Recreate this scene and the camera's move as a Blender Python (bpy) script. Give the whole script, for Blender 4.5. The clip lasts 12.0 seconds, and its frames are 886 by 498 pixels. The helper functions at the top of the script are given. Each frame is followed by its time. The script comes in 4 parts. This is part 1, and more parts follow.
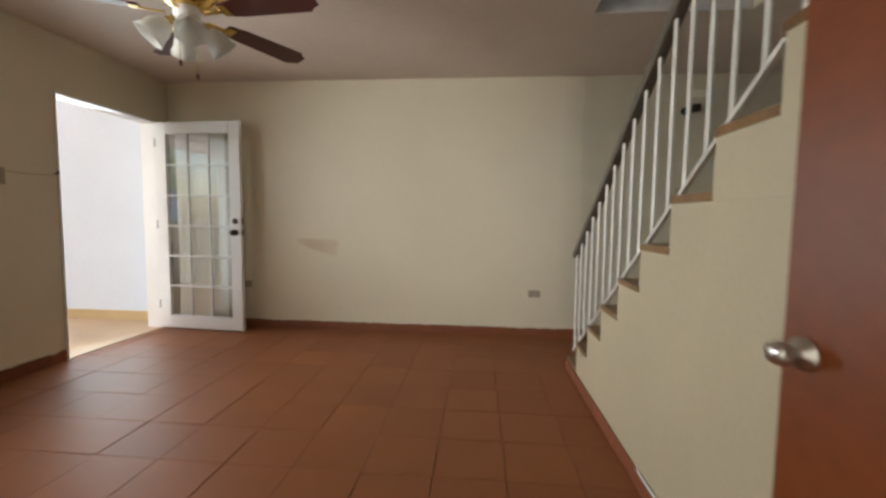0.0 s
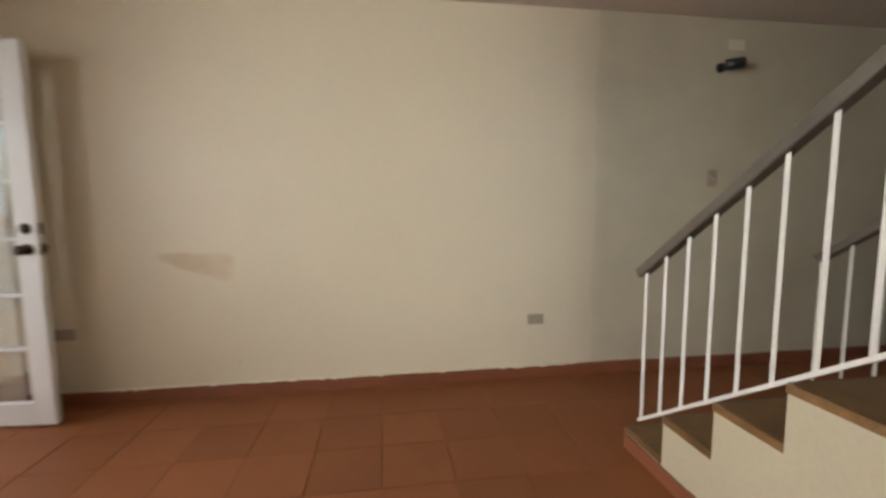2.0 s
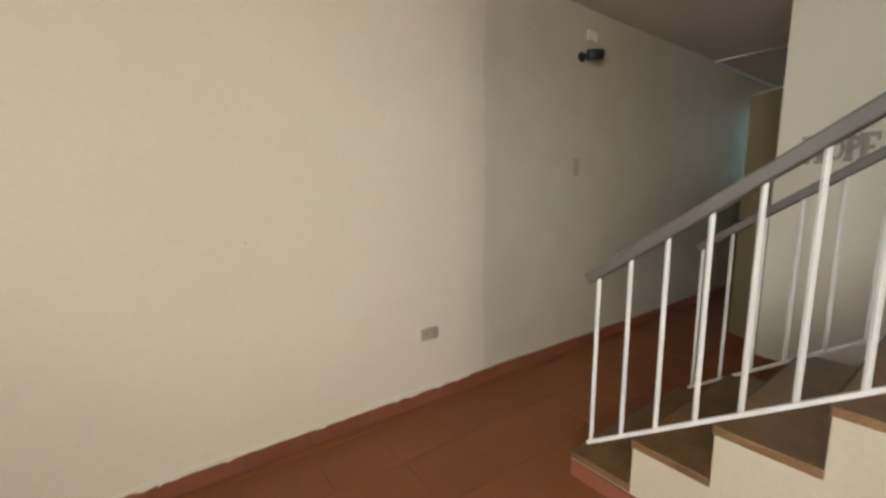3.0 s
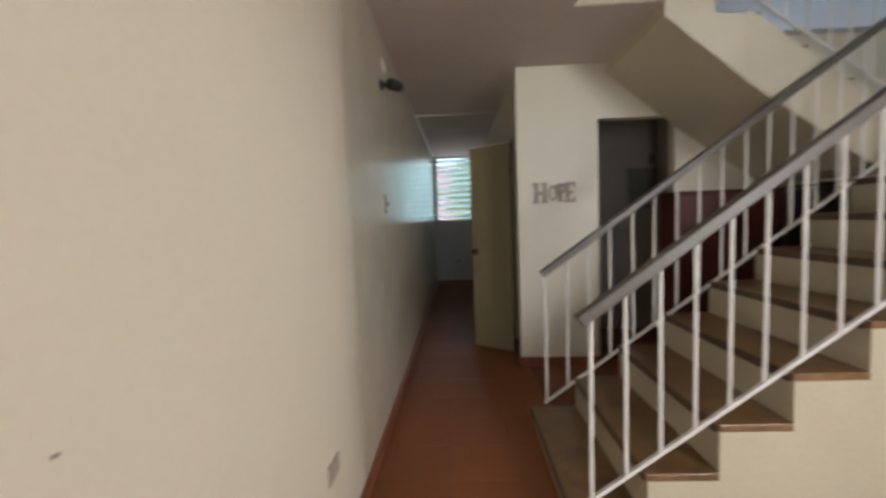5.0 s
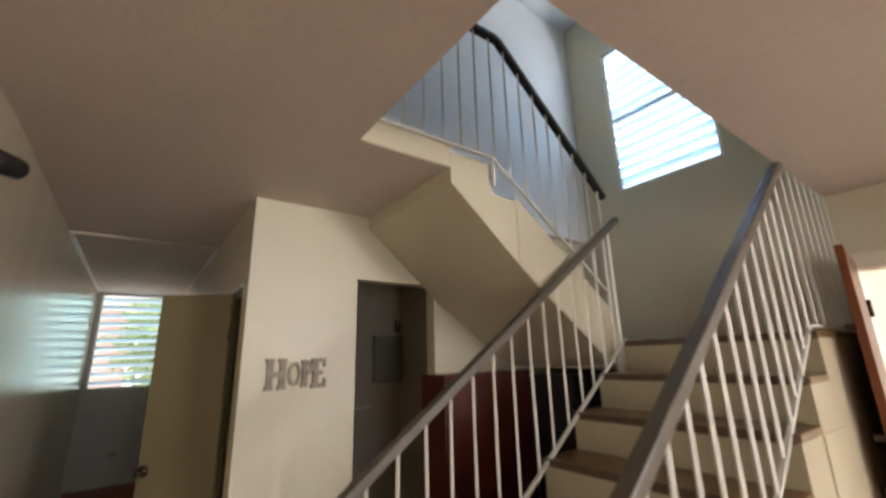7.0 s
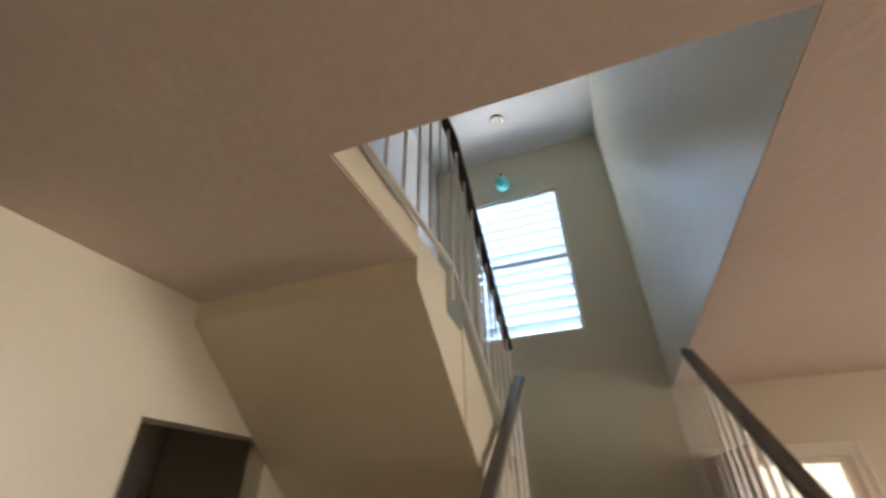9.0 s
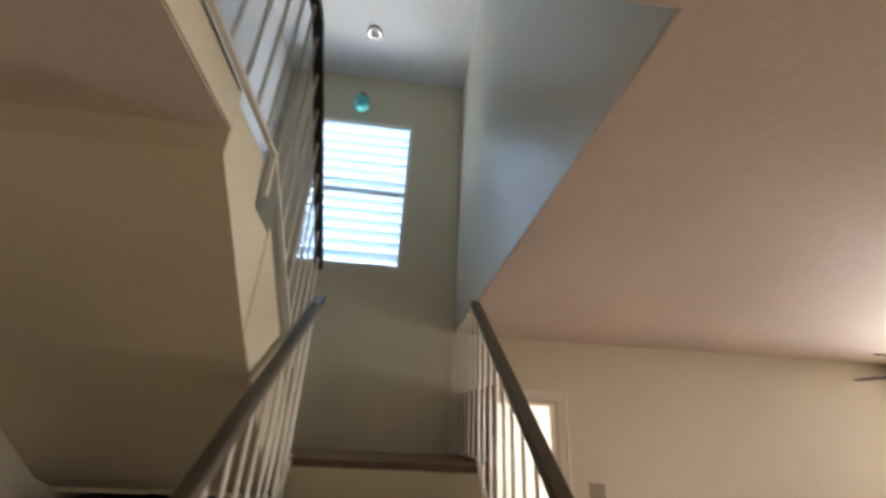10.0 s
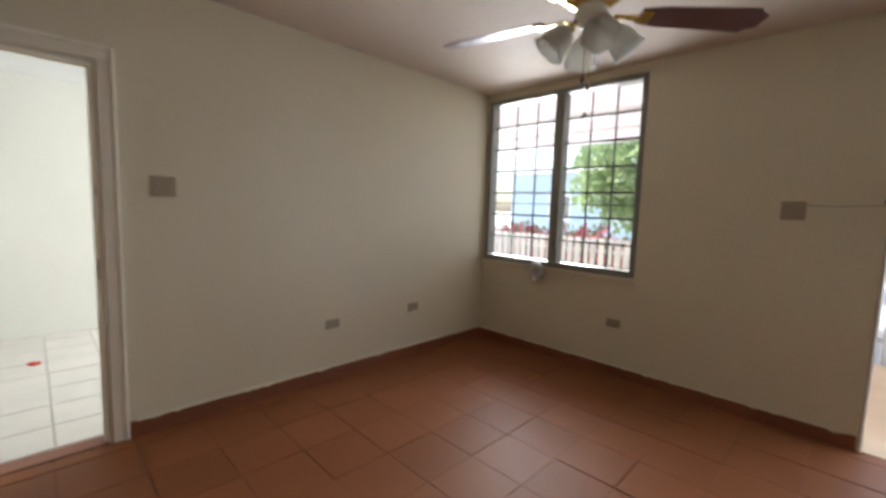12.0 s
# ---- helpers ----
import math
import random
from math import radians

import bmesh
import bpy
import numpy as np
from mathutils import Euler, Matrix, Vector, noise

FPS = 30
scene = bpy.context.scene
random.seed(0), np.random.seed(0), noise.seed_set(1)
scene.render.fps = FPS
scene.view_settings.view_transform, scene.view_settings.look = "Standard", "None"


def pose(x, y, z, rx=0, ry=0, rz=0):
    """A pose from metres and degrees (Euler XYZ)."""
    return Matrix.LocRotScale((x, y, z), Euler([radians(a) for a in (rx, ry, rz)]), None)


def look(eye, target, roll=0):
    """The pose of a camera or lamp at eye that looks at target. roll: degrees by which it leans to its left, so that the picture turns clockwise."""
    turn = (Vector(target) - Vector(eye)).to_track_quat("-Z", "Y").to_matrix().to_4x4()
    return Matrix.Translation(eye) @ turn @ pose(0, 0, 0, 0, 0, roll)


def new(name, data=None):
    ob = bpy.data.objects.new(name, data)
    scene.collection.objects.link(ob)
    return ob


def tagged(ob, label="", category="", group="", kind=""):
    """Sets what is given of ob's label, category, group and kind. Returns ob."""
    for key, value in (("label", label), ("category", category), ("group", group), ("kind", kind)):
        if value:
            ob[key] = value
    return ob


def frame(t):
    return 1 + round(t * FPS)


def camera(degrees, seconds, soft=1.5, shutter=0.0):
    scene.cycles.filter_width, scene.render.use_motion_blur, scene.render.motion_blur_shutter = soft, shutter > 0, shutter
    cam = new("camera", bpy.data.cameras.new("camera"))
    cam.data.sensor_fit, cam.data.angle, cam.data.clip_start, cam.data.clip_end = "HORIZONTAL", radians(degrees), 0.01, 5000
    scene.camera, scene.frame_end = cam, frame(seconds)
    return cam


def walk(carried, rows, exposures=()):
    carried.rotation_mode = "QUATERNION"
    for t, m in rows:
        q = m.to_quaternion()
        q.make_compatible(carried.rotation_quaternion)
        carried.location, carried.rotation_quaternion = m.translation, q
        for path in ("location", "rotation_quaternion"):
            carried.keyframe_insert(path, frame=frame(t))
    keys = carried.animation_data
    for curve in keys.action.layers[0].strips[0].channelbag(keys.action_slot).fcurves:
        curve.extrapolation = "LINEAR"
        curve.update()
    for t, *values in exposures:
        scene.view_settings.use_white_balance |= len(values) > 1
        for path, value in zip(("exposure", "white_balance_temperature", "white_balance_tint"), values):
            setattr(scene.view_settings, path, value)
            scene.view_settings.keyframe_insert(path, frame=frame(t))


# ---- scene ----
cam = camera(94.1, 12.0, soft=2.8, shutter=0.4)
PATH = [
    (0, (3.19, -0.015, 1.135), (3.021, 1.974, 0.99), 0.7),
    (0.5, (3.138, 0.361, 1.221), (2.884, 2.34, 1.093), 2.9),
    (1, (3.065, 0.722, 1.205), (2.644, 2.674, 1.099), 3.4),
    (1.5, (2.901, 1.022, 1.195), (2.641, 3.003, 1.118), 2.8),
    (2, (2.727, 1.342, 1.183), (2.999, 3.314, 0.988), -0.3),
    (2.5, (2.602, 1.743, 1.199), (3.352, 3.578, 0.932), -0.3),
    (2.7, (2.541, 1.898, 1.227), (3.475, 3.643, 0.945), -0.4),
    (4.3, (2.253, 3.283, 1.251), (4.062, 4.107, 1.028), 0.6),
    (4.5, (2.24, 3.408, 1.253), (4.117, 4.065, 1.041), 0.1),
    (5, (2.372, 3.564, 1.274), (4.365, 3.65, 1.133), -2.2),
    (5.5, (2.559, 3.556, 1.284), (4.487, 3.044, 1.148), -1.3),
    (6, (2.722, 3.62, 1.315), (4.528, 2.765, 1.216), -0.8),
    (6.5, (2.999, 3.598, 1.397), (4.686, 2.537, 1.57), -0.9),
    (7, (3.341, 3.542, 1.531), (4.901, 2.398, 2.039), -1.5),
    (7.2, (3.467, 3.529, 1.54), (4.962, 2.344, 2.139), -1.9),
    (8.8, (4.372, 3.428, 1.736), (5.122, 1.901, 2.786), -2.9),
    (9, (4.41, 3.423, 1.759), (4.982, 1.839, 2.838), -1.1),
    (9.5, (4.44, 3.401, 1.762), (4.603, 1.694, 2.791), 2.0),
    (10, (4.388, 3.315, 1.741), (4.201, 1.499, 2.558), 2.8),
    (10.5, (4.027, 3.262, 1.606), (3.606, 1.389, 2.166), 4.0),
    (11, (3.762, 3.029, 1.525), (2.948, 1.223, 1.804), 2.7),
    (11.5, (3.562, 2.849, 1.427), (2.377, 1.238, 1.476), 1.9),
    (12, (3.36, 2.755, 1.333), (1.95, 1.351, 1.137), 1.9),
]
walk(cam, [(t, look(e, g, r)) for t, e, g, r in PATH],
     exposures=[(0, 1.8, 6600, 7), (1.0, 1.89, 6350, 7), (2.0, 2.06, 6700, 10), (2.5, 2.32, 6500, 10), (4.5, 2.22, 6500, 13), (5.5, 2.42, 6200, 13),
                (7.0, 2.55, 7100, 15), (9.0, 2.46, 7600, 17), (9.5, 2.46, 7300, 16), (10.5, 1.96, 7700, 16), (11.0, 1.83, 6850, 12), (11.5, 1.8, 6450, 10), (12.0, 1.75, 6150, 8)])

# ---- place ----
# world and light
world = bpy.data.worlds.new("sky")
scene.world = world
world.use_nodes = True
wn = world.node_tree.nodes
sky = wn.new("ShaderNodeTexSky")
sky.sky_type = "NISHITA"
sky.sun_disc = False
sky.sun_elevation, sky.sun_rotation = radians(57.5), radians(180)
sky.dust_density = 3.0
world.node_tree.links.new(sky.outputs[0], wn["Background"].inputs[0])
wn["Background"].inputs[1].default_value = 0.15

sun_data = bpy.data.lights.new("sun", "SUN")
sun_data.energy, sun_data.angle, sun_data.color = 2.6, radians(6), (1.0, 0.95, 0.88)
sun = new("sun", sun_data)
sun.matrix_world = look((0, -7, 11), (0, 0, 0))


def window_light(name, eye, target, sx, sy, watts, color):
    data = bpy.data.lights.new(name, "AREA")
    data.shape, data.size, data.size_y, data.energy, data.color = "RECTANGLE", sx, sy, watts, color
    ob = new(name, data)
    ob.matrix_world = look(eye, target)
    return ob


window_light("daylight_living_window", (-0.72, 0.2, 1.69), (1.25, 1.72, 1.35), 1.3, 1.5, 24, (0.97, 0.98, 1.0)).data.spread = radians(106)
window_light("daylight_front_door", (-0.2, 3.4, 1.15), (1.3, 2.5, 0.9), 0.85, 1.9, 4.6, (0.82, 0.92, 1.0)).data.spread = radians(130)
window_light("daylight_hall_window", (10.66, 3.63, 1.86), (8.3, 3.63, 1.5), 0.72, 1.18, 0.12, (0.52, 0.86, 1.0)).data.spread = radians(60)
window_light("daylight_landing_window", (4.88, -0.2, 3.77), (4.65, 2.2, 3.45), 0.9, 1.5, 7.2, (0.72, 0.88, 1.0))
# added lamp at an unseen opening, to brighten the side room
window_light("daylight_side_room_added", (-0.2, -1.35, 1.6), (3, -1.4, 1.0), 1.3, 1.3, 29, (1.0, 0.98, 0.96))


# materials
def surface(name, color, rough=0.6, vary=0.12, scale=3.0, fine=40.0, bump=0.05, metal=0.0, coat=0.0, spread=0.0, rv=0.1):
    m = bpy.data.materials.new(name)
    m.use_nodes = True
    nt = m.node_tree
    n, l = nt.nodes, nt.links
    b = n["Principled BSDF"]
    tc, info = n.new("ShaderNodeTexCoord"), n.new("ShaderNodeObjectInfo")
    add = n.new("ShaderNodeVectorMath")
    mul = n.new("ShaderNodeMath")
    mul.operation, mul.inputs[1].default_value = "MULTIPLY", 37.0
    l.new(info.outputs["Random"], mul.inputs[0])
    l.new(tc.outputs["Object"], add.inputs[0])
    l.new(mul.outputs[0], add.inputs[1])
    big, small = n.new("ShaderNodeTexNoise"), n.new("ShaderNodeTexNoise")
    big.inputs["Scale"].default_value, small.inputs["Scale"].default_value = scale, fine
    big.inputs["Detail"].default_value, small.inputs["Detail"].default_value = 5, 3
    for t in (big, small):
        l.new(add.outputs[0], t.inputs["Vector"])
    mixf = n.new("ShaderNodeMix")
    mixf.inputs[0].default_value = 0.35
    l.new(big.outputs[0], mixf.inputs[2])
    l.new(small.outputs[0], mixf.inputs[3])
    ramp = n.new("ShaderNodeValToRGB")
    lo, hi = ramp.color_ramp.elements
    lo.position, hi.position = 0.3, 0.7
    lo.color = (*[c * (1 - vary) for c in color], 1)
    hi.color = (*[min(1, c * (1 + vary)) for c in color], 1)
    l.new(mixf.outputs[0], ramp.inputs[0])
    hue = n.new("ShaderNodeHueSaturation")
    val = n.new("ShaderNodeMapRange")
    val.inputs[3].default_value, val.inputs[4].default_value = 1 - spread, 1 + spread
    l.new(info.outputs["Random"], val.inputs[0])
    l.new(val.outputs[0], hue.inputs["Value"])
    l.new(ramp.outputs[0], hue.inputs["Color"])
    l.new(hue.outputs[0], b.inputs["Base Color"])
    rr = n.new("ShaderNodeMapRange")
    rr.inputs[3].default_value, rr.inputs[4].default_value = max(0.02, rough - rv), min(1, rough + rv)
    l.new(big.outputs[0], rr.inputs[0])
    l.new(rr.outputs[0], b.inputs["Roughness"])
    b.inputs["Metallic"].default_value = metal
    b.inputs["Coat Weight"].default_value = coat
    if bump:
        bp = n.new("ShaderNodeBump")
        bp.inputs["Strength"].default_value, bp.inputs["Distance"].default_value = bump, 0.01
        l.new(small.outputs[0], bp.inputs["Height"])
        l.new(bp.outputs[0], b.inputs["Normal"])
    return m


CREAM = surface("cream_wall_paint", (0.71, 0.655, 0.51), 0.4, 0.05, 1.2, 60, 0.10)
STAIR_CREAM = surface("cream_stair_paint", (0.64, 0.57, 0.42), 0.5, 0.06, 2.0, 50, 0.10)
# the stair cream made darker, standing in for shade on the lower flight
STEP_CREAM_SHADED = surface("shaded_step_paint", (0.50, 0.435, 0.30), 0.5, 0.09, 1.6, 50, 0.10)
PALE_STAIR = surface("pale_stairwell_paint", (0.70, 0.68, 0.58), 0.34, 0.05, 1.2, 60, 0.06, rv=0.05)
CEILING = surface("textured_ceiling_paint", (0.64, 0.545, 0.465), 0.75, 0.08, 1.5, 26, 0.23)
WHITE = surface("white_paint", (0.80, 0.80, 0.78), 0.4, 0.04, 4, 60, 0.04)
TRIM = surface("cream_white_trim_paint", (0.84, 0.80, 0.69), 0.4, 0.05, 6, 60, 0.05)
WHITE_WALL = surface("white_wall_paint", (0.82, 0.83, 0.84), 0.6, 0.04, 2, 40, 0.08)
PALE = surface("pale_yellow_paint", (0.80, 0.80, 0.745), 0.6, 0.03, 2, 40, 0.06)
TILE = surface("terracotta_tile", (0.25, 0.091, 0.037), 0.47, 0.12, 2.0, 90, 0.008, 0, 0.0, 0.06, 0.04)
TILE.node_tree.nodes["Principled BSDF"].inputs["Specular IOR Level"].default_value = 0.15
GROUT = surface("dark_grout", (0.20, 0.074, 0.036), 0.8, 0.6, 2.2, 30, 0.2)
BASE = surface("terracotta_skirting", (0.235, 0.08, 0.04), 0.4, 0.14, 5, 60, 0.04, 0, 0, 0.08)
SKIRT_YELLOW = surface("ochre_skirting", (0.62, 0.46, 0.25), 0.5, 0.1, 6, 60, 0.05)
PORCH_TILE = surface("beige_porch_tile", (0.62, 0.47, 0.30), 0.45, 0.1, 5, 60, 0.05, 0, 0, 0.05)
PALE_TILE = surface("pale_grey_tile", (0.72, 0.69, 0.65), 0.35, 0.08, 6, 50, 0.04, 0, 0, 0.03)
PALE_GROUT = surface("grey_grout", (0.56, 0.54, 0.51), 0.9, 0.1, 9, 80, 0.1)
TREAD = surface("brown_terrazzo", (0.185, 0.100, 0.038), 0.34, 0.45, 9, 120, 0.06, 0, 0, 0.08)
NOSING = surface("dark_brown_nosing", (0.10, 0.058, 0.034), 0.5, 0.3, 12, 90, 0.08)
RAIL_GREY = surface("grey_handrail", (0.11, 0.094, 0.073), 0.42, 0.18, 9, 70, 0.05)
RAIL_DARK = surface("dark_handrail", (0.025, 0.02, 0.018), 0.4, 0.3, 9, 70, 0.06)
RAIL_WHITE = surface("white_iron_paint", (0.72, 0.69, 0.62), 0.4, 0.08, 14, 60, 0.12)
DOOR_BROWN = surface("varnished_brown_door", (0.165, 0.040, 0.007), 0.38, 0.25, 2.5, 30, 0.012, rv=0.03)
DOOR_BROWN.node_tree.nodes["Principled BSDF"].inputs["Specular IOR Level"].default_value = 0.45
DOOR_YELLOW = surface("yellowed_door_paint", (0.23, 0.185, 0.098), 0.5, 0.08, 3, 40, 0.05)
BRASS = surface("polished_brass", (0.80, 0.58, 0.20), 0.16, 0.08, 8, 60, 0.0, 1.0)
STEEL = surface("satin_steel", (0.62, 0.60, 0.57), 0.3, 0.08, 20, 90, 0.0, 1.0)
DARK_METAL = surface("aged_bronze", (0.06, 0.045, 0.035), 0.35, 0.2, 20, 90, 0.0, 0.8)
BLACK = surface("black_plastic", (0.012, 0.012, 0.013), 0.4, 0.2, 20, 90, 0.02)
BLADE = surface("dark_cherry_veneer", (0.085, 0.018, 0.012), 0.42, 0.3, 6, 60, 0.0, 0, 0.08)
PLATE = surface("beige_plastic", (0.38, 0.32, 0.235), 0.4, 0.06, 20, 90, 0.02)
SLOT = surface("dark_slot", (0.05, 0.04, 0.03), 0.7, 0.1, 20, 90, 0.0)
LETTER = surface("weathered_grey_board", (0.36, 0.31, 0.25), 0.7, 0.3, 25, 120, 0.15)
FRAME_GREEN = surface("grey_green_frame", (0.23, 0.235, 0.20), 0.45, 0.12, 9, 60, 0.05)
BAR_IRON = surface("grey_green_bar", (0.09, 0.10, 0.085), 0.5, 0.15, 12, 60, 0.05)
PORCH_WHITE = surface("porch_white_paint", (0.74, 0.82, 0.92), 0.6, 0.04, 1.5, 30, 0.02)
# white wall paint darkened, so the dim hall end has shade in its colour
HALL_DIMMED_WHITE = surface("hall_dimmed_white", (0.50, 0.50, 0.47), 0.6, 0.06, 2, 40, 0.08)
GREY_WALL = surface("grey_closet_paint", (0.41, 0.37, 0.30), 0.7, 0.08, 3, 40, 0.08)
GREY_PANEL = surface("grey_green_panel", (0.20, 0.20, 0.165), 0.5, 0.08, 6, 60, 0.03)
RED_BOARD = surface("dark_red_board", (0.085, 0.011, 0.006), 0.5, 0.25, 4, 60, 0.05)
TURQUOISE = surface("turquoise_globe", (0.10, 0.62, 0.62), 0.25, 0.08, 9, 60, 0.0)
RED = surface("red_scrap", (0.55, 0.05, 0.03), 0.6, 0.15, 20, 90, 0.1)
FLOWER = surface("red_flower", (0.80, 0.24, 0.34), 0.6, 0.3, 6, 40, 0.0)
BARK = surface("tree_bark", (0.14, 0.10, 0.07), 0.9, 0.3, 6, 40, 0.3)
GROUND = surface("pale_concrete_yard", (0.50, 0.48, 0.44), 0.9, 0.2, 0.6, 8, 0.2)
HOUSE_BLUE = surface("pale_blue_stucco", (0.48, 0.60, 0.68), 0.8, 0.08, 1, 20, 0.1)
HOUSE_PINK = surface("pale_pink_stucco", (0.72, 0.50, 0.44), 0.8, 0.08, 1, 20, 0.1)
ROOF = surface("porch_roof_paint", (0.72, 0.64, 0.60), 0.7, 0.06, 2, 30, 0.2)


def thin_glass(name, gloss):
    """A thin clear pane: light goes straight through, a little is mirrored."""
    m = bpy.data.materials.new(name)
    m.use_nodes = True
    nt = m.node_tree
    tr, gl, mx = nt.nodes.new("ShaderNodeBsdfTransparent"), nt.nodes.new("ShaderNodeBsdfGlossy"), nt.nodes.new("ShaderNodeMixShader")
    tr.inputs[0].default_value = (0.96, 0.98, 0.97, 1)
    gl.inputs["Roughness"].default_value = 0.02
    mx.inputs[0].default_value = gloss
    nt.links.new(tr.outputs[0], mx.inputs[1])
    nt.links.new(gl.outputs[0], mx.inputs[2])
    nt.links.new(mx.outputs[0], nt.nodes["Material Output"].inputs[0])
    return m


def translucent_material(name, color, share):
    m = bpy.data.materials.new(name)
    m.use_nodes = True
    nt = m.node_tree
    b = nt.nodes["Principled BSDF"]
    b.inputs["Base Color"].default_value = (*color, 1)
    b.inputs["Roughness"].default_value = 0.35
    tr, mx = nt.nodes.new("ShaderNodeBsdfTranslucent"), nt.nodes.new("ShaderNodeMixShader")
    tr.inputs[0].default_value = (*color, 1)
    mx.inputs[0].default_value = share
    nt.links.new(b.outputs[0], mx.inputs[1])
    nt.links.new(tr.outputs[0], mx.inputs[2])
    nt.links.new(mx.outputs[0], nt.nodes["Material Output"].inputs[0])
    return m


ROOF_SHEET = translucent_material("translucent_roof_sheet", (0.80, 0.73, 0.73), 0.55)
LEAF = translucent_material("garden_leaf", (0.35, 0.45, 0.24), 0.55)
GLASS = thin_glass("clear_glass", 0.1)
SHADE = translucent_material("frosted_white_glass", (0.76, 0.75, 0.71), 0.45)
CURTAIN = translucent_material("white_curtain_cloth", (0.90, 0.86, 0.78), 0.3)
LOUVRE = translucent_material("white_louvre", (0.67, 0.80, 0.91), 0.48)
LOUVRE_HALL = translucent_material("pale_glass_louvre", (0.66, 0.82, 0.86), 0.5)


# mesh helpers
def add_box(bm, lo, hi, bevel=0.0, m=None):
    made = bmesh.ops.create_cube(bm, size=1.0)["verts"]
    for v in made:
        v.co = Vector([lo[i] + (v.co[i] + 0.5) * (hi[i] - lo[i]) for i in range(3)])
    if bevel:
        edges = list({e for v in made for e in v.link_edges})
        out = bmesh.ops.bevel(bm, geom=edges, offset=bevel, segments=2, affect="EDGES", profile=0.5)
        made = list({v for f in out["faces"] for v in f.verts} | {v for v in made if v.is_valid})
    if m is not None:
        bmesh.ops.transform(bm, matrix=m, verts=[v for v in made if v.is_valid])
    return made


def finish(name, bm, material, parent=None, label="", smooth=False):
    bmesh.ops.recalc_face_normals(bm, faces=bm.faces)
    me = bpy.data.meshes.new(name)
    bm.to_mesh(me)
    bm.free()
    me.materials.append(material)
    if smooth:
        for p in me.polygons:
            p.use_smooth = True
    ob = new(name, me)
    if parent is not None:
        ob.parent = parent
    if label:
        tagged(ob, label)
    return ob


def part(name, bm, material, parent, label="", smooth=False):
    return finish(name, bm, material, parent, label, smooth)


def box(name, lo, hi, material, parent=None, label="", bevel=0.0, m=None):
    bm = bmesh.new()
    add_box(bm, lo, hi, bevel, m)
    return finish(name, bm, material, parent, label)


def structure(ob, label, category):
    return tagged(ob, label, category, kind="structure")


def thing(name, label, category, at=(0, 0, 0), group="", kind="", rz=0.0):
    ob = new(name)
    ob.matrix_basis = pose(*at, 0, 0, rz)
    return tagged(ob, label, category, group, kind)


def slab(name, axis, a, b, us, vs, holes, material, parent=None):
    """A wall or floor between a and b on an axis; us, vs: cuts on the other two axes; holes: cells (i, j) left open."""
    bm = bmesh.new()
    others = [k for k in range(3) if k != axis]
    cache = {}

    def vert(i, j, k):
        if (i, j, k) not in cache:
            co = [0, 0, 0]
            co[axis], co[others[0]], co[others[1]] = (a, b)[k], us[i], vs[j]
            cache[(i, j, k)] = bm.verts.new(co)
        return cache[(i, j, k)]

    def solid(i, j):
        return 0 <= i < len(us) - 1 and 0 <= j < len(vs) - 1 and (i, j) not in holes

    for i in range(len(us) - 1):
        for j in range(len(vs) - 1):
            if not solid(i, j):
                continue
            for k in (0, 1):
                bm.faces.new([vert(i, j, k), vert(i + 1, j, k), vert(i + 1, j + 1, k), vert(i, j + 1, k)])
            for di, dj, p, q in ((-1, 0, (i, j), (i, j + 1)), (1, 0, (i + 1, j), (i + 1, j + 1)),
                                 (0, -1, (i, j), (i + 1, j)), (0, 1, (i, j + 1), (i + 1, j + 1))):
                if not solid(i + di, j + dj):
                    bm.faces.new([vert(*p, 0), vert(*q, 0), vert(*q, 1), vert(*p, 1)])
    return finish(name, bm, material, parent)


def add_bar(bm, p, q, w, h, up=(0, 0, 1), bevel=0.0):
    """A bar of section w x h from p to q."""
    p, q = Vector(p), Vector(q)
    d = q - p
    z = d.normalized()
    x = Vector(up).cross(z)
    if x.length < 1e-4:
        x = Vector((1, 0, 0))
    x.normalize()
    y = z.cross(x)
    m = Matrix((( x.x, y.x, z.x, p.x), (x.y, y.y, z.y, p.y), (x.z, y.z, z.z, p.z), (0, 0, 0, 1)))
    return add_box(bm, (-w / 2, -h / 2, 0), (w / 2, h / 2, d.length), bevel, m)


def bar(name, p, q, w, h, material, parent, label="", bevel=0.0):
    bm = bmesh.new()
    add_bar(bm, p, q, w, h, bevel=bevel)
    return part(name, bm, material, parent, label)


def add_lathe(bm, profile, m=None, seg=24, wave=None):
    """A turned form from (radius, z) pairs."""
    rings = []
    for r, z in profile:
        ring = []
        for k in range(seg):
            a = 2 * math.pi * k / seg
            rr = r * (1 + (wave(k, z) if wave else 0))
            co = Vector((rr * math.cos(a), rr * math.sin(a), z))
            ring.append(bm.verts.new(m @ co if m is not None else co))
        rings.append(ring)
    for s, t in zip(rings, rings[1:]):
        for k in range(seg):
            bm.faces.new([s[k], s[(k + 1) % seg], t[(k + 1) % seg], t[k]])
    for ring in (rings[0], rings[-1]):
        bm.faces.new(ring)
    return rings


def lathe(name, profile, material, parent, label="", m=None, seg=24, wave=None):
    bm = bmesh.new()
    add_lathe(bm, profile, m, seg, wave)
    return part(name, bm, material, parent, label, smooth=True)


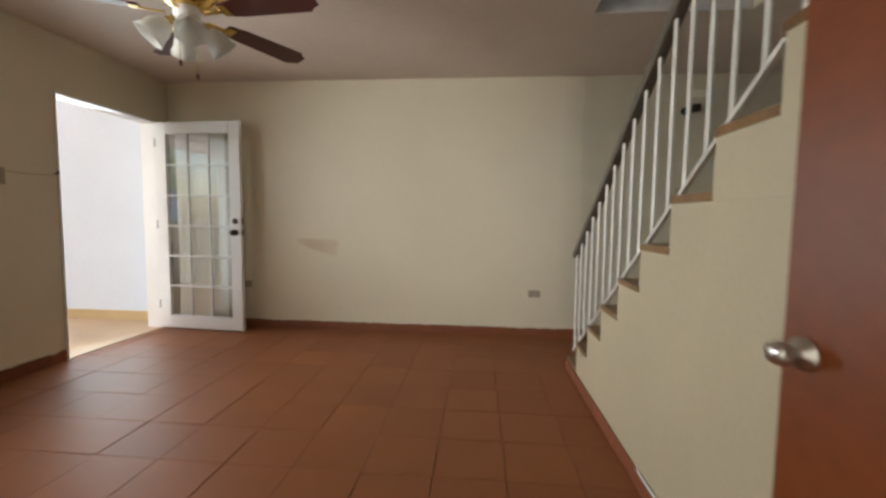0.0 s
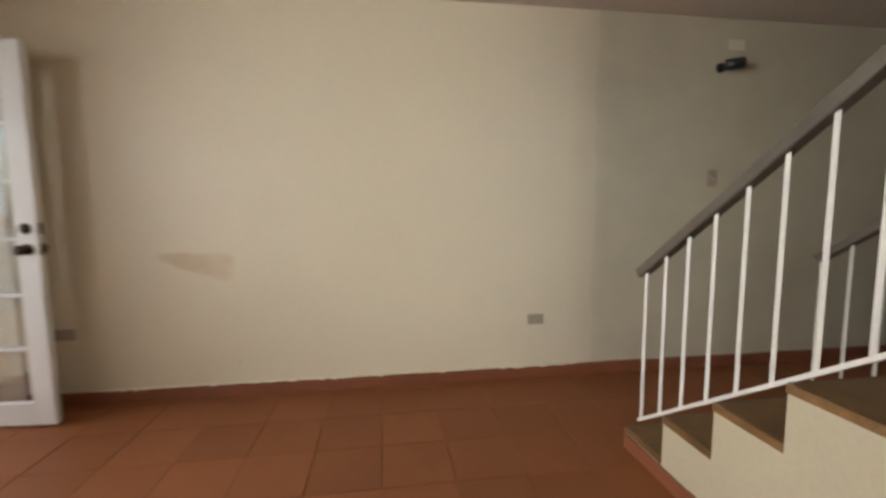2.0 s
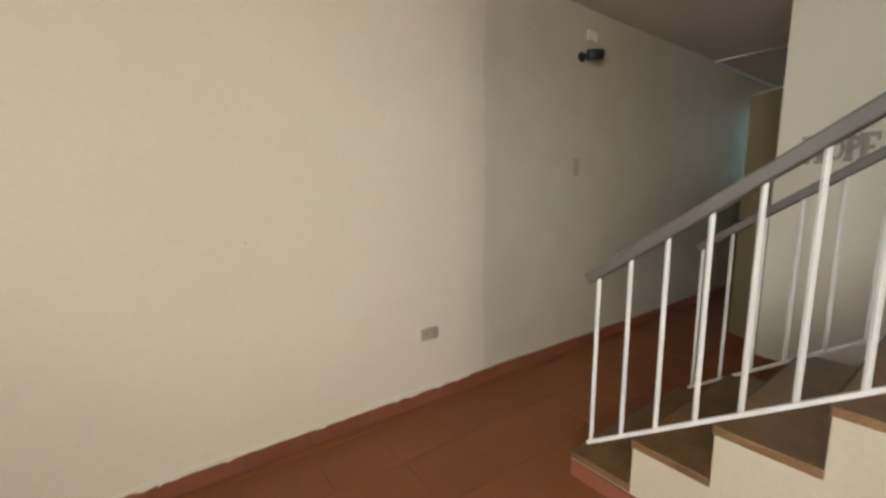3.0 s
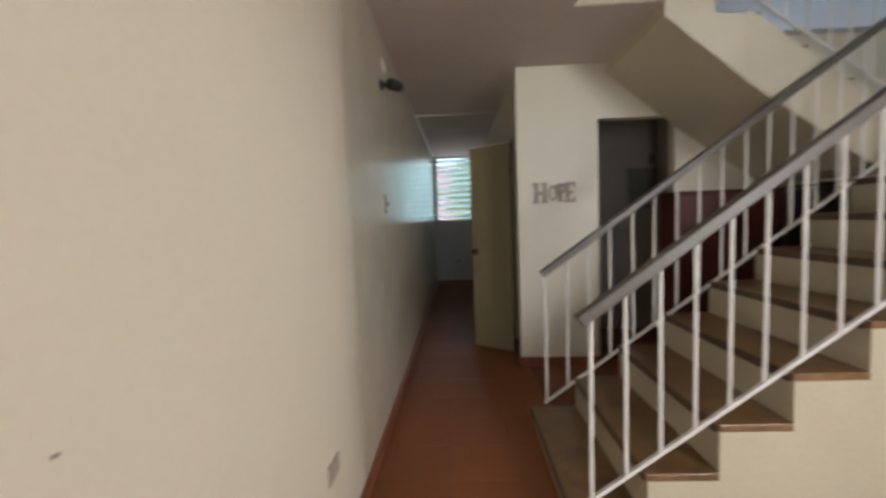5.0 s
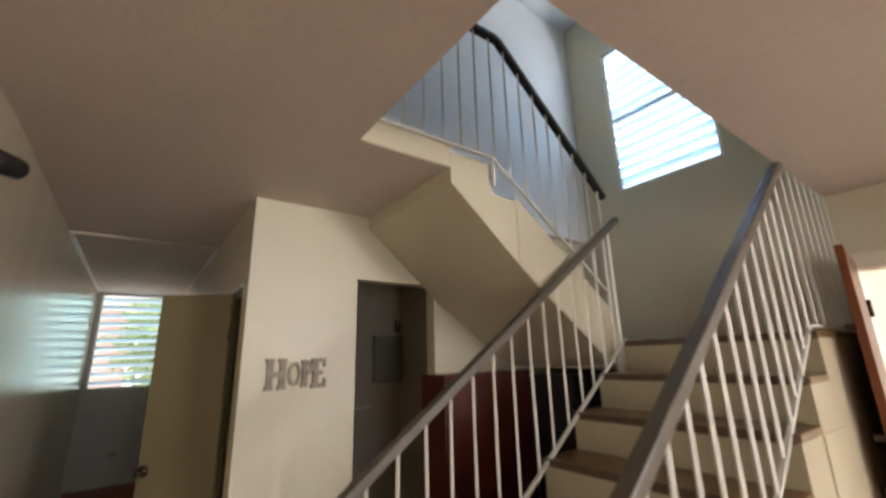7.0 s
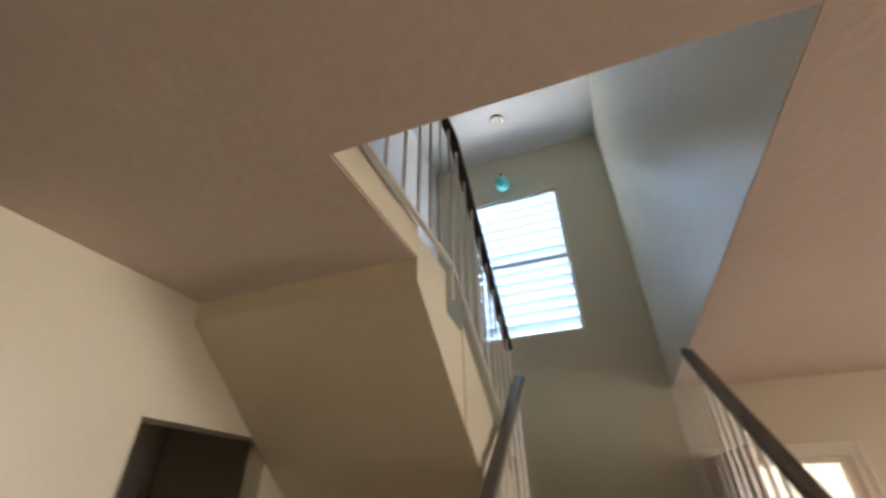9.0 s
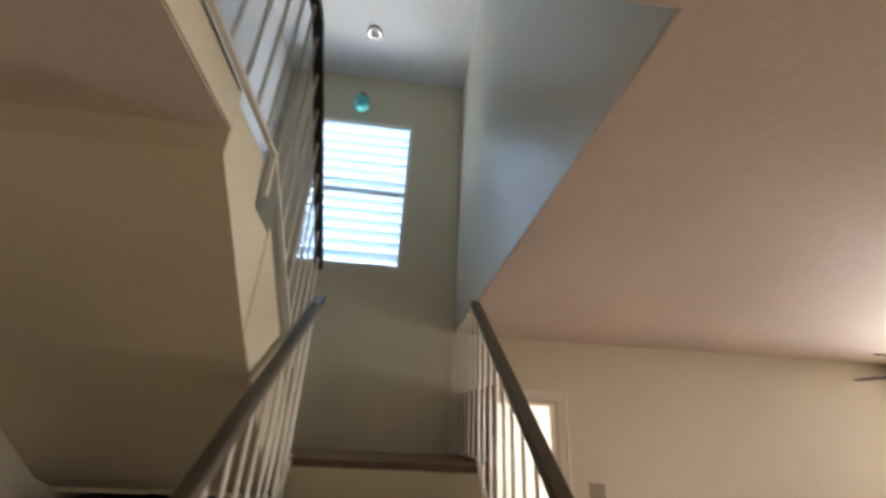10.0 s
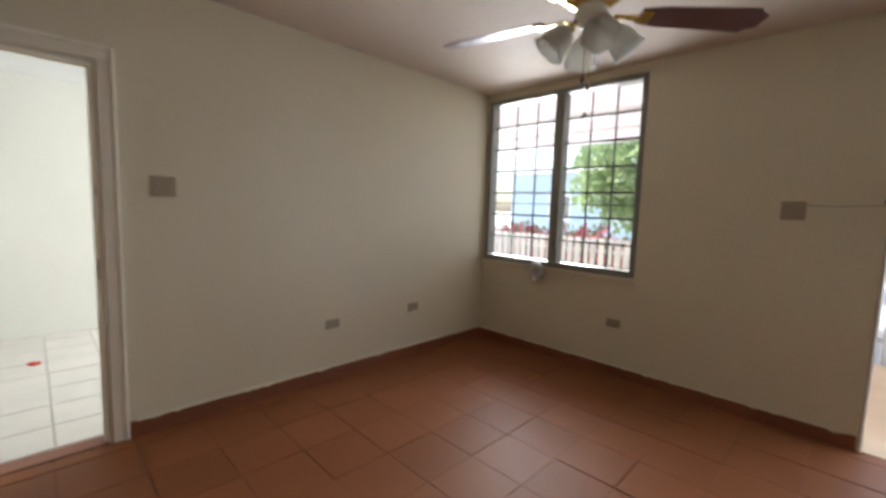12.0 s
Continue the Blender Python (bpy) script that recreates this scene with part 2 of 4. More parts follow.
def prism(name, axis, a, b, outline, material, parent=None, label=""):
    """An outline on the other two axes, drawn out from a to b."""
    bm = bmesh.new()
    others = [k for k in range(3) if k != axis]
    ends = []
    for s in (a, b):
        ring = []
        for u, v in outline:
            co = [0, 0, 0]
            co[axis], co[others[0]], co[others[1]] = s, u, v
            ring.append(bm.verts.new(co))
        ends.append(ring)
        bm.faces.new(ring)
    n = len(outline)
    for k in range(n):
        bm.faces.new([ends[0][k], ends[0][(k + 1) % n], ends[1][(k + 1) % n], ends[1][k]])
    bm.normal_update()
    bmesh.ops.triangulate(bm, faces=[f for f in bm.faces if len(f.verts) > 4], ngon_method="EAR_CLIP")
    return finish(name, bm, material, parent, label)


# ---- the large structure ----
H = 2.485         # ceiling height
WA = 4.04         # long wall
UP = 2.60         # upper floor level
XS = 3.893        # open side of the stairs
XR = 4.87         # far side of the lower flight
XH = 5.84         # wall with the letters
XE = 10.42        # end of the hall
TOP = 5.135       # upper ceiling

# front wall with the living room window, the front door and an added, unseen side room window
wall_front = slab("wall_front", 0, -0.15, 0.0, [-2.75, -2.0, -0.7, 0.03, 1.55, 2.88, 3.87, 4.2],
                  [-0.2, 0.83, 0.95, 2.06, 2.2, 2.41, 5.15],
                  {(1, 2), (1, 3), (3, 1), (3, 2), (3, 3), (3, 4), (5, 0), (5, 1), (5, 2)}, CREAM)
structure(wall_front, "cream painted front wall with window and front door", "wall")

# long wall, with a brown stain on its paint and shade painted along the hall
STAINED_SHADED = surface("cream_wall_paint_stain_shade", (0.73, 0.65, 0.49), 0.45, 0.05, 1.2, 60, 0.05, rv=0.0)


def stain(m, cx, cz, hx, hz, color):
    nt = m.node_tree
    n, l = nt.nodes, nt.links
    tc, sep = n.new("ShaderNodeTexCoord"), n.new("ShaderNodeSeparateXYZ")
    l.new(tc.outputs["Object"], sep.inputs[0])

    def calc(op, x, y, z=None):
        m_ = n.new("ShaderNodeMath")
        m_.operation = op
        for i, v in enumerate((x, y, z)):
            if v is None:
                continue
            if isinstance(v, float):
                m_.inputs[i].default_value = v
            else:
                l.new(v, m_.inputs[i])
        return m_.outputs[0]

    # a brushed patch, thin at its upper end and deeper towards the other
    u = calc("DIVIDE", calc("SUBTRACT", sep.outputs["X"], cx), hx)
    tall = calc("MULTIPLY", calc("MULTIPLY_ADD", u, 0.42, 0.66), hz)
    v = calc("DIVIDE", calc("MULTIPLY_ADD", u, 0.045, calc("SUBTRACT", sep.outputs["Z"], cz)), tall)
    terms = [calc("POWER", calc("ABSOLUTE", u, None), 4.0), calc("POWER", calc("ABSOLUTE", v, None), 4.0)]
    tot = n.new("ShaderNodeMath")
    l.new(terms[0], tot.inputs[0])
    l.new(terms[1], tot.inputs[1])
    ns = n.new("ShaderNodeTexNoise")
    ns.inputs["Scale"].default_value, ns.inputs["Detail"].default_value = 5.0, 3.0
    l.new(tc.outputs["Object"], ns.inputs["Vector"])
    sc = n.new("ShaderNodeMath")
    sc.operation, sc.inputs[1].default_value, sc.inputs[2].default_value = "MULTIPLY_ADD", 2.2, -1.0
    l.new(ns.outputs[0], sc.inputs[0])
    t2 = n.new("ShaderNodeMath")
    l.new(tot.outputs[0], t2.inputs[0])
    l.new(sc.outputs[0], t2.inputs[1])
    rng = n.new("ShaderNodeMapRange")
    rng.inputs[1].default_value, rng.inputs[2].default_value = 0.2, 1.1
    rng.inputs[3].default_value, rng.inputs[4].default_value = 0.62, 0.0
    l.new(t2.outputs[0], rng.inputs[0])
    b = n["Principled BSDF"]
    src = b.inputs["Base Color"].links[0].from_socket
    mx = n.new("ShaderNodeMix")
    mx.data_type = "RGBA"
    l.new(rng.outputs[0], mx.inputs[0])
    l.new(src, mx.inputs[6])
    mx.inputs[7].default_value = (*color, 1)
    l.new(mx.outputs[2], b.inputs["Base Color"])


stain(STAINED_SHADED, 1.56, 0.86, 0.24, 0.105, (0.56, 0.41, 0.24))


def hall_shade_gloss(m, x0, x1, color, rough):
    """Paints shade into the colour of the hall's stretch, uneven at its edge, and makes it glossier."""
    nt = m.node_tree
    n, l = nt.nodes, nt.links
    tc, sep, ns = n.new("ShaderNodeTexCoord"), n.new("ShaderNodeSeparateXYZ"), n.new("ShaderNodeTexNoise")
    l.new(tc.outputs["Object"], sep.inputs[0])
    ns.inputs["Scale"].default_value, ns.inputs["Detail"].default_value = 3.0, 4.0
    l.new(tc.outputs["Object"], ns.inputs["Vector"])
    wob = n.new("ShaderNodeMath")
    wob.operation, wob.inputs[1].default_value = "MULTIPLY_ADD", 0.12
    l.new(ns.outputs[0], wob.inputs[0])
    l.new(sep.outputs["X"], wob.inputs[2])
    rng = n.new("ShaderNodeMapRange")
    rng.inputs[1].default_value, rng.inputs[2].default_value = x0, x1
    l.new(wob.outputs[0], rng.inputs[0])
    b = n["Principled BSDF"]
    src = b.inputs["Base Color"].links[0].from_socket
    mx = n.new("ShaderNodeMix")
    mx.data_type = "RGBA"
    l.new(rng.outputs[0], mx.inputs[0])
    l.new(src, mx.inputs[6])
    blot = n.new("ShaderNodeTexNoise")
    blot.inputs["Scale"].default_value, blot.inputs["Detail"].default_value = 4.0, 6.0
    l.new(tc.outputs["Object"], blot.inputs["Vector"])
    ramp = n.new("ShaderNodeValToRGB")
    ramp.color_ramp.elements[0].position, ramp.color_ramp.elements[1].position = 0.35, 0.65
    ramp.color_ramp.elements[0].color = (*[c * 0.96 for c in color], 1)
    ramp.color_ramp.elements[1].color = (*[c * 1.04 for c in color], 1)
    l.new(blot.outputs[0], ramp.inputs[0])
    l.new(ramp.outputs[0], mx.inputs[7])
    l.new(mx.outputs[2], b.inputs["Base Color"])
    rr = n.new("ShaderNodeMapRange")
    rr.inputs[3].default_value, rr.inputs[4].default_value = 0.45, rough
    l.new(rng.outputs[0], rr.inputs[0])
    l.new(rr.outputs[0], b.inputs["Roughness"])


# darker tone stands in for the shadow that falls beyond the stairs
hall_shade_gloss(STAINED_SHADED, 4.02, 4.3, (0.56, 0.505, 0.38), 0.2)
wall_long = slab("wall_north", 1, WA, WA + 0.11, [-0.15, XE + 0.15], [-0.2, H + 0.12], set(), STAINED_SHADED)
structure(wall_long, "cream painted long wall with a faint brown stain and painted hall shade", "wall")
wall_up_n = slab("wall_north_upper", 1, WA, WA + 0.11, [3.7, 6.0], [UP, TOP + 0.1], set(), CREAM)
structure(wall_up_n, "cream painted upper wall", "wall")

# wall with the side room's doorway and the landing window
wall_south = slab("wall_south", 1, -0.12, 0.0, [0.0, 3.095, 3.87, 4.405, 5.31, XH + 0.1],
                  [-0.2, 2.01, 3.01, 4.54, TOP + 0.1], {(1, 0), (3, 2)}, CREAM)
structure(wall_south, "cream painted wall with doorway and high landing window", "wall")

# wall with the letters, its doorway, and the closet behind
wall_letters = slab("wall_letters", 0, XH, XH + 0.1, [0.0, 1.805, 2.415, 3.075], [0.0, 2.045, H], {(1, 0)}, CREAM)
structure(wall_letters, "cream painted wall under the upper flight with a doorway", "wall")
wall_hall = slab("wall_hall", 1, 2.975, 3.075, [XH + 0.1, 5.99, 6.66, XE], [0.0, 1.985, H], {(1, 0)}, CREAM)
structure(wall_hall, "cream painted hall side wall", "wall")
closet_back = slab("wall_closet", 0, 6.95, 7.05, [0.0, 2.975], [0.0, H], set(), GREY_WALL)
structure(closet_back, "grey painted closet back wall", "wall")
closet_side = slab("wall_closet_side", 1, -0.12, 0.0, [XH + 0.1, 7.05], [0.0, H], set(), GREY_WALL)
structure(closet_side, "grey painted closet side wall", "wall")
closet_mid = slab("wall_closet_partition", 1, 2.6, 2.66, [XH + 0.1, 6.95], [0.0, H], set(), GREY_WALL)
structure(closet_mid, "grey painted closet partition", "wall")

wall_end = slab("wall_east", 0, XE, XE + 0.15, [2.975, 3.257, 3.995, WA], [-0.2, 1.248, 2.47, H + 0.12], {(1, 1)}, HALL_DIMMED_WHITE)
structure(wall_end, "white painted hall end wall with shade in its colour", "wall")

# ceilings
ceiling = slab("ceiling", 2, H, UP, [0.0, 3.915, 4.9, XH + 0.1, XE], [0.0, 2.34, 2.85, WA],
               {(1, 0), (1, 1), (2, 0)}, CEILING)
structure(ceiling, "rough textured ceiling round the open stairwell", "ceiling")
for y0, y1 in ((WA - 0.02, WA - 0.002), (3.077, 3.095)):
    t = box("trim", (7.22, y0, H - 0.02), (XE - 0.002, y1, H - 0.002), WHITE, bevel=0.004)
    structure(t, "white strip along the hall ceiling", "trim")
t = box("trim", (7.2, 3.077, H - 0.018), (7.22, WA - 0.002, H - 0.002), CEILING)
structure(t, "painted strip across the hall ceiling", "trim")
ceiling_up = slab("ceiling_upper", 2, TOP, TOP + 0.12, [3.7, 6.0], [-0.1, WA + 0.1], set(), WHITE_WALL)
structure(ceiling_up, "white upper ceiling over the stairwell", "ceiling")

# upper walls of the stairwell
wall_up_w = slab("wall_stairwell_west", 0, 3.79, 3.918, [0.0, 2.847, WA], [H + 0.003, UP, TOP], {(1, 0)}, PALE_STAIR)
structure(wall_up_w, "pale stairwell wall above the living room ceiling", "wall")
wall_up_e = slab("wall_stairwell_east", 0, 5.7, 5.82, [0.0, WA], [UP, TOP], set(), WHITE_WALL)
structure(wall_up_e, "pale upper hall wall", "wall")
wall_fl = prism("wall_stairwell_flank", 0, XH - 0.035, XH - 0.005, [(0.0, 1.61), (1.03, 1.61), (2.34, H), (2.34, UP + 0.02), (0.0, UP + 0.02)], CREAM)
structure(wall_fl, "pale wall beside the upper flight", "wall")
wall_cap = slab("wall_living_roof", 2, UP + 0.003, UP + 0.1, [-0.1, 3.78], [-0.1, WA], set(), WHITE_WALL)
structure(wall_cap, "flat concrete roof over the living room", "roof")

# side room behind the doorway
side_far = slab("wall_side_room_far", 1, -2.75, -2.62, [-0.15, 4.6], [-0.2, 2.5], set(), PALE)
structure(side_far, "pale yellow wall of the bright side room", "wall")
side_e = slab("wall_side_room_east", 0, 4.5, 4.6, [-2.62, -0.12], [-0.2, 2.5], set(), PALE)
structure(side_e, "pale yellow end wall of the side room", "wall")
side_in = slab("wall_side_room_skin", 1, -0.135, -0.122, [0.0, 3.04, 3.9, 4.5], [0.0, 2.06, 2.5], {(1, 0)}, PALE)
structure(side_in, "pale yellow inner face of the side room wall", "wall")
side_c = slab("ceiling_side_room", 2, 2.4, 2.55, [-0.15, 4.6], [-2.75, -0.121], set(), WHITE_WALL)
structure(side_c, "white side room ceiling", "ceiling")
side_f = slab("floor_side_room", 2, -0.1, -0.008, [0.0, 4.5], [-2.62, -0.005], set(), PALE_GROUT)
structure(side_f, "pale grey tiled side room floor", "floor")

# floor bed, porch and ground
floor = slab("floor", 2, -0.1, -0.0022, [0.0, 3.08, 3.8, 7.05, XE], [-0.004, 2.975, WA], {(3, 0)}, GROUT)
structure(floor, "terracotta tiled floor", "floor")
porch = slab("porch_floor", 2, -0.2, -0.015, [-2.3, 0.0], [-1.2, 4.15], set(), PORCH_TILE)
structure(porch, "beige tiled porch floor", "floor")
ground = slab("ground", 2, -0.4, -0.25, [-400, 400], [-400, 400], set(), GROUND)
structure(ground, "pale ground outside the house", "ground")
porch_wall = slab("porch_wall", 1, 4.15, 4.28, [-2.3, -0.15], [0.0, 2.89], set(), PORCH_WHITE)
structure(porch_wall, "white painted porch side wall", "wall")
b = box("baseboard", (-2.3, 4.135, -0.012), (-0.151, 4.149, 0.09), SKIRT_YELLOW)
structure(b, "ochre skirting of the porch wall", "baseboard")
# the stretch by the front door is unseen, added to shade the porch wall
porch_roof = slab("porch_roof", 2, 2.9, 2.915, [-5.6, -0.151], [-5.0, 4.14], set(), ROOF_SHEET)
structure(porch_roof, "pinkish translucent carport roof sheet", "roof")

# skirting, tile by tile
def skirting(lo, hi):
    """A row of skirting tiles between two corners of a long thin box."""
    along = 0 if hi[0] - lo[0] > hi[1] - lo[1] else 1
    b = box("baseboard", lo, (hi[0], hi[1], hi[2] - 0.012), GROUT)
    structure(b, "terracotta tile skirting along the wall", "baseboard")
    rng = random.Random(int(lo[0] * 10 + lo[1] * 100 + hi[1] * 7))
    a, end = lo[along], hi[along]
    while a < end - 0.02:
        c = min(a + 0.304, end)
        plo, phi = list(lo), list(hi)
        plo[along], phi[along] = a + 0.001, c - 0.001
        grow = rng.uniform(0.0015, 0.004)
        for k in range(2):
            if k != along:
                plo[k], phi[k] = plo[k] - grow, phi[k] + grow
        phi[2] = hi[2] + rng.uniform(-0.004, 0.003)
        box("tile", plo, phi, BASE, b)
        a = c


for name_lo, name_hi in (((0.0, 0.012, 0), (0.012, 2.87, 0.085)), ((0.012, 0.0, 0), (3.028, 0.012, 0.09)),
                         ((0.0, WA - 0.012, 0), (XE, WA, 0.08)), ((XH - 0.012, 2.42, 0), (XH, 3.075, 0.08)),
                         ((XS - 0.01, 0.9, 0), (XS - 0.004, 3.15, 0.07)), ((XE - 0.012, 3.08, 0), (XE, WA - 0.013, 0.09)),
                         ((XH, 3.076, 0), (5.985, 3.087, 0.08))):
    skirting(name_lo, name_hi)


def ragged_paint(label, point, a, end, top, seed):
    """Wall paint run unevenly over the top of the skirting; point(u, out, z) gives a place on the wall."""
    rng = random.Random(seed)
    bm = bmesh.new()
    last = None
    while a < end:
        dip = rng.uniform(-0.001, 0.0025) + (rng.uniform(0.003, 0.013) if rng.random() < 0.14 else 0.0)
        row = [bm.verts.new(point(a, 0.0175, top - 0.001 - dip)), bm.verts.new(point(a, 0.0172, top + 0.0005)), bm.verts.new(point(a, 0.0008, top + 0.003))]
        if last:
            for i in range(2):
                bm.faces.new([last[i], row[i], row[i + 1], last[i + 1]])
        last = row
        a += rng.uniform(0.012, 0.045)
    bmesh.ops.recalc_face_normals(bm, faces=bm.faces)
    ob = finish("trim", bm, CREAM)
    ob.modifiers.new("thick", "SOLIDIFY").thickness = 0.0012
    structure(ob, label, "trim")


ragged_paint("ragged wall paint over the long skirting", lambda u, o, z: (u, WA - o, z), 0.95, 4.05, 0.083, 21)
ragged_paint("ragged wall paint over the skirting by the side room", lambda u, o, z: (u, o, z), 0.02, 3.0, 0.093, 22)
ragged_paint("ragged wall paint over the skirting under the window", lambda u, o, z: (o, u, z), 0.02, 2.86, 0.088, 23)


# ---- doorways and doors ----
def casing(x0, x1, top, y_face, w, out):
    """White trim round a doorway in a wall across y."""
    d0, d1 = sorted((y_face, y_face + out))
    for lo, hi in (((x0 - w, d0, 0), (x0, d1, top)), ((x1, d0, 0), (x1 + 0.015, d1, top)), ((x0 - w, d0, top), (x1 + 0.015, d1, top + w))):
        t = box("trim", lo, hi, TRIM, bevel=0.006)
        structure(t, "white painted door casing", "trim")


casing(3.095, 3.87, 2.01, 0.001, 0.066, 0.016)
structure(box("trim", (3.022, 0.001, 0.0), (3.041, 0.028, 2.085), TRIM, bevel=0.005), "cream-white outer bead of the door casing", "trim")
structure(box("trim", (3.041, 0.001, 2.064), (3.885, 0.028, 2.085), TRIM, bevel=0.005), "cream-white outer bead of the door casing", "trim")
for lo, hi in (((3.097, -0.118, 0), (3.115, -0.004, 2.008)), ((3.855, -0.118, 0), (3.868, -0.004, 2.008)), ((3.115, -0.118, 1.99), (3.855, -0.004, 2.008))):
    structure(box("trim", lo, hi, TRIM, bevel=0.003), "white painted door jamb", "trim")
structure(box("trim", (3.115, -0.075, 0), (3.127, -0.04, 1.99), TRIM), "white door stop", "trim")
structure(box("trim", (3.127, -0.075, 1.978), (3.855, -0.04, 1.99), TRIM), "white door stop", "trim")
structure(box("trim", (-0.148, 2.882, 0.0), (0.012, 2.895, 2.04), WHITE, bevel=0.003), "white front door jamb", "trim")
structure(box("trim", (-0.148, 2.882, 2.04), (0.012, 3.868, 2.057), WHITE, bevel=0.003), "white front door head", "trim")
structure(box("trim", (-0.148, 3.855, 0.0), (0.012, 3.868, 2.04), WHITE, bevel=0.003), "white front door jamb", "trim")
structure(box("threshold", (-0.149, 2.882, -0.1), (-0.002, 3.868, 0.004), PORCH_TILE), "beige door threshold", "floor")
structure(box("threshold", (3.097, -0.119, -0.1), (3.868, -0.006, 0.003), BASE), "terracotta door threshold", "floor")


def knob(parent, at, axis, material, r=0.026, label=""):
    turn = {"x": pose(*at, 0, 90, 0), "-x": pose(*at, 0, -90, 0), "y": pose(*at, -90, 0, 0), "-y": pose(*at, 90, 0, 0)}[axis]
    return lathe("knob", [(0.03, 0), (0.03, 0.006), (0.011, 0.01), (0.011, 0.028), (r * 0.8, 0.032), (r, 0.045), (r * 0.85, 0.058), (0.004, 0.063)],
                 material, parent, label, turn, 16)


# front door: white, three by six panes, a curtain behind the glass; opened into the room
front_door = thing("door_1", "white french door with small panes standing open", "door", (0.01, 3.84, 0.0), kind="structure", rz=-4.2)
DW = 0.91
for lo, hi in (((0, 0, 0.012), (0.115, 0.04, 2.045)), ((DW - 0.115, 0, 0.012), (DW, 0.04, 2.045)),
               ((0.115, 0, 0.012), (DW - 0.115, 0.04, 0.14)), ((0.115, 0, 1.93), (DW - 0.115, 0.04, 2.045))):
    box("stile", lo, hi, WHITE, front_door, bevel=0.004)
gx0, gx1, gz0, gz1 = 0.115, DW - 0.115, 0.14, 1.93
for k in (1, 2):
    x = gx0 + (gx1 - gx0) * k / 3
    box("muntin", (x - 0.006, 0.008, gz0), (x + 0.006, 0.032, gz1), WHITE, front_door)
for k in range(1, 6):
    z = gz0 + (gz1 - gz0) * k / 6
    box("muntin", (gx0, 0.004, z - 0.009), (gx1, 0.036, z + 0.009), WHITE, front_door)
for i in range(3):
    for k in range(6):
        p = box("pane", (gx0 + (gx1 - gx0) * i / 3 + 0.008, 0.018, gz0 + (gz1 - gz0) * k / 6 + 0.009),
                (gx0 + (gx1 - gx0) * (i + 1) / 3 - 0.008, 0.022, gz0 + (gz1 - gz0) * (k + 1) / 6 - 0.009), GLASS, front_door)
        p.visible_shadow = False
bm = bmesh.new()
cols = 60
rows_ = []
for z in (gz0 - 0.05, 0.6, 1.3, gz1 + 0.04):
    rows_.append([bm.verts.new((gx0 + 0.07 + (gx1 - gx0 - 0.14) * k / cols,
                                0.046 + 0.0014 * math.sin(k * 0.95 + 0.6 * math.sin(z * 2)) + 0.0008 * math.sin(k * 2.3) + 0.006 * (abs(k - 38) < 2), z)) for k in range(cols + 1)])
for s, t in zip(rows_, rows_[1:]):
    for k in range(cols):
        bm.faces.new([s[k], s[k + 1], t[k + 1], t[k]])
c = part("curtain", bm, CURTAIN, front_door, "white gathered curtain behind the panes", True)
c.modifiers.new("thick", "SOLIDIFY").thickness = 0.002
for z in (gz0 - 0.03, gz1 + 0.02):
    bar("curtain_rod", (gx0, 0.053, z), (gx1, 0.053, z), 0.008, 0.008, BRASS, front_door)
knob(front_door, (DW - 0.06, 0.0, 0.98), "-y", DARK_METAL, 0.028, "dark bronze knob")
knob(front_door, (DW - 0.06, 0.04, 0.98), "y", DARK_METAL, 0.028, "dark bronze knob")
lathe("deadbolt", [(0.028, 0), (0.028, 0.012), (0.02, 0.016), (0.004, 0.018)], DARK_METAL, front_door, "dark bronze deadbolt",
      pose(DW - 0.06, 0.0, 1.09, 90), 16)
for z in (0.98, 1.09):
    box("latch_plate", (DW - 0.001, 0.01, z - 0.03), (DW + 0.002, 0.03, z + 0.03), DARK_METAL, front_door)
for z in (0.25, 1.05, 1.85):
    lathe("hinge", [(0.007, z - 0.04), (0.007, z + 0.04)], STEEL, front_door, "", pose(0.0, -0.004, 0), 10)

# brown flush door of the side room, opened against the stairs
brown_door = thing("door_2", "varnished brown flush door standing open by the stairs", "door", (3.853, 0.03, 0.0), kind="structure", rz=96.5)
box("leaf", (0, -0.035, 0.01), (0.775, 0.0, 2.02), DOOR_BROWN, brown_door, bevel=0.003)
knob(brown_door, (0.728, 0.0, 0.905), "y", STEEL, 0.022, "satin steel knob")
knob(brown_door, (0.728, -0.035, 0.905), "-y", DARK_METAL, 0.022, "dark bronze knob")
for ya, za, yb, zb in ((-0.036, 0.83, -0.075, 0.815), (-0.075, 0.815, -0.092, 0.76), (-0.092, 0.76, -0.08, 0.70), (-0.08, 0.70, -0.036, 0.68)):
    bar("pull_handle", (0.73, ya, za), (0.73, yb, zb), 0.012, 0.012, BLACK, brown_door, "", 0.002)
box("latch_plate", (0.774, -0.028, 0.885), (0.777, -0.007, 0.975), STEEL, brown_door)
for z in (1.13, 1.62):
    box("bolt", (0.675, -0.075, z - 0.015), (0.765, -0.0352, z + 0.015), DARK_METAL, brown_door, "dark sliding bolt", bevel=0.004)
for z in (0.25, 1.0, 1.75):
    lathe("hinge", [(0.004, z - 0.052), (0.011, z - 0.046), (0.011, z + 0.046), (0.004, z + 0.052)], DARK_METAL, brown_door, "dark hinge", pose(0.0, 0.01, 0), 12)

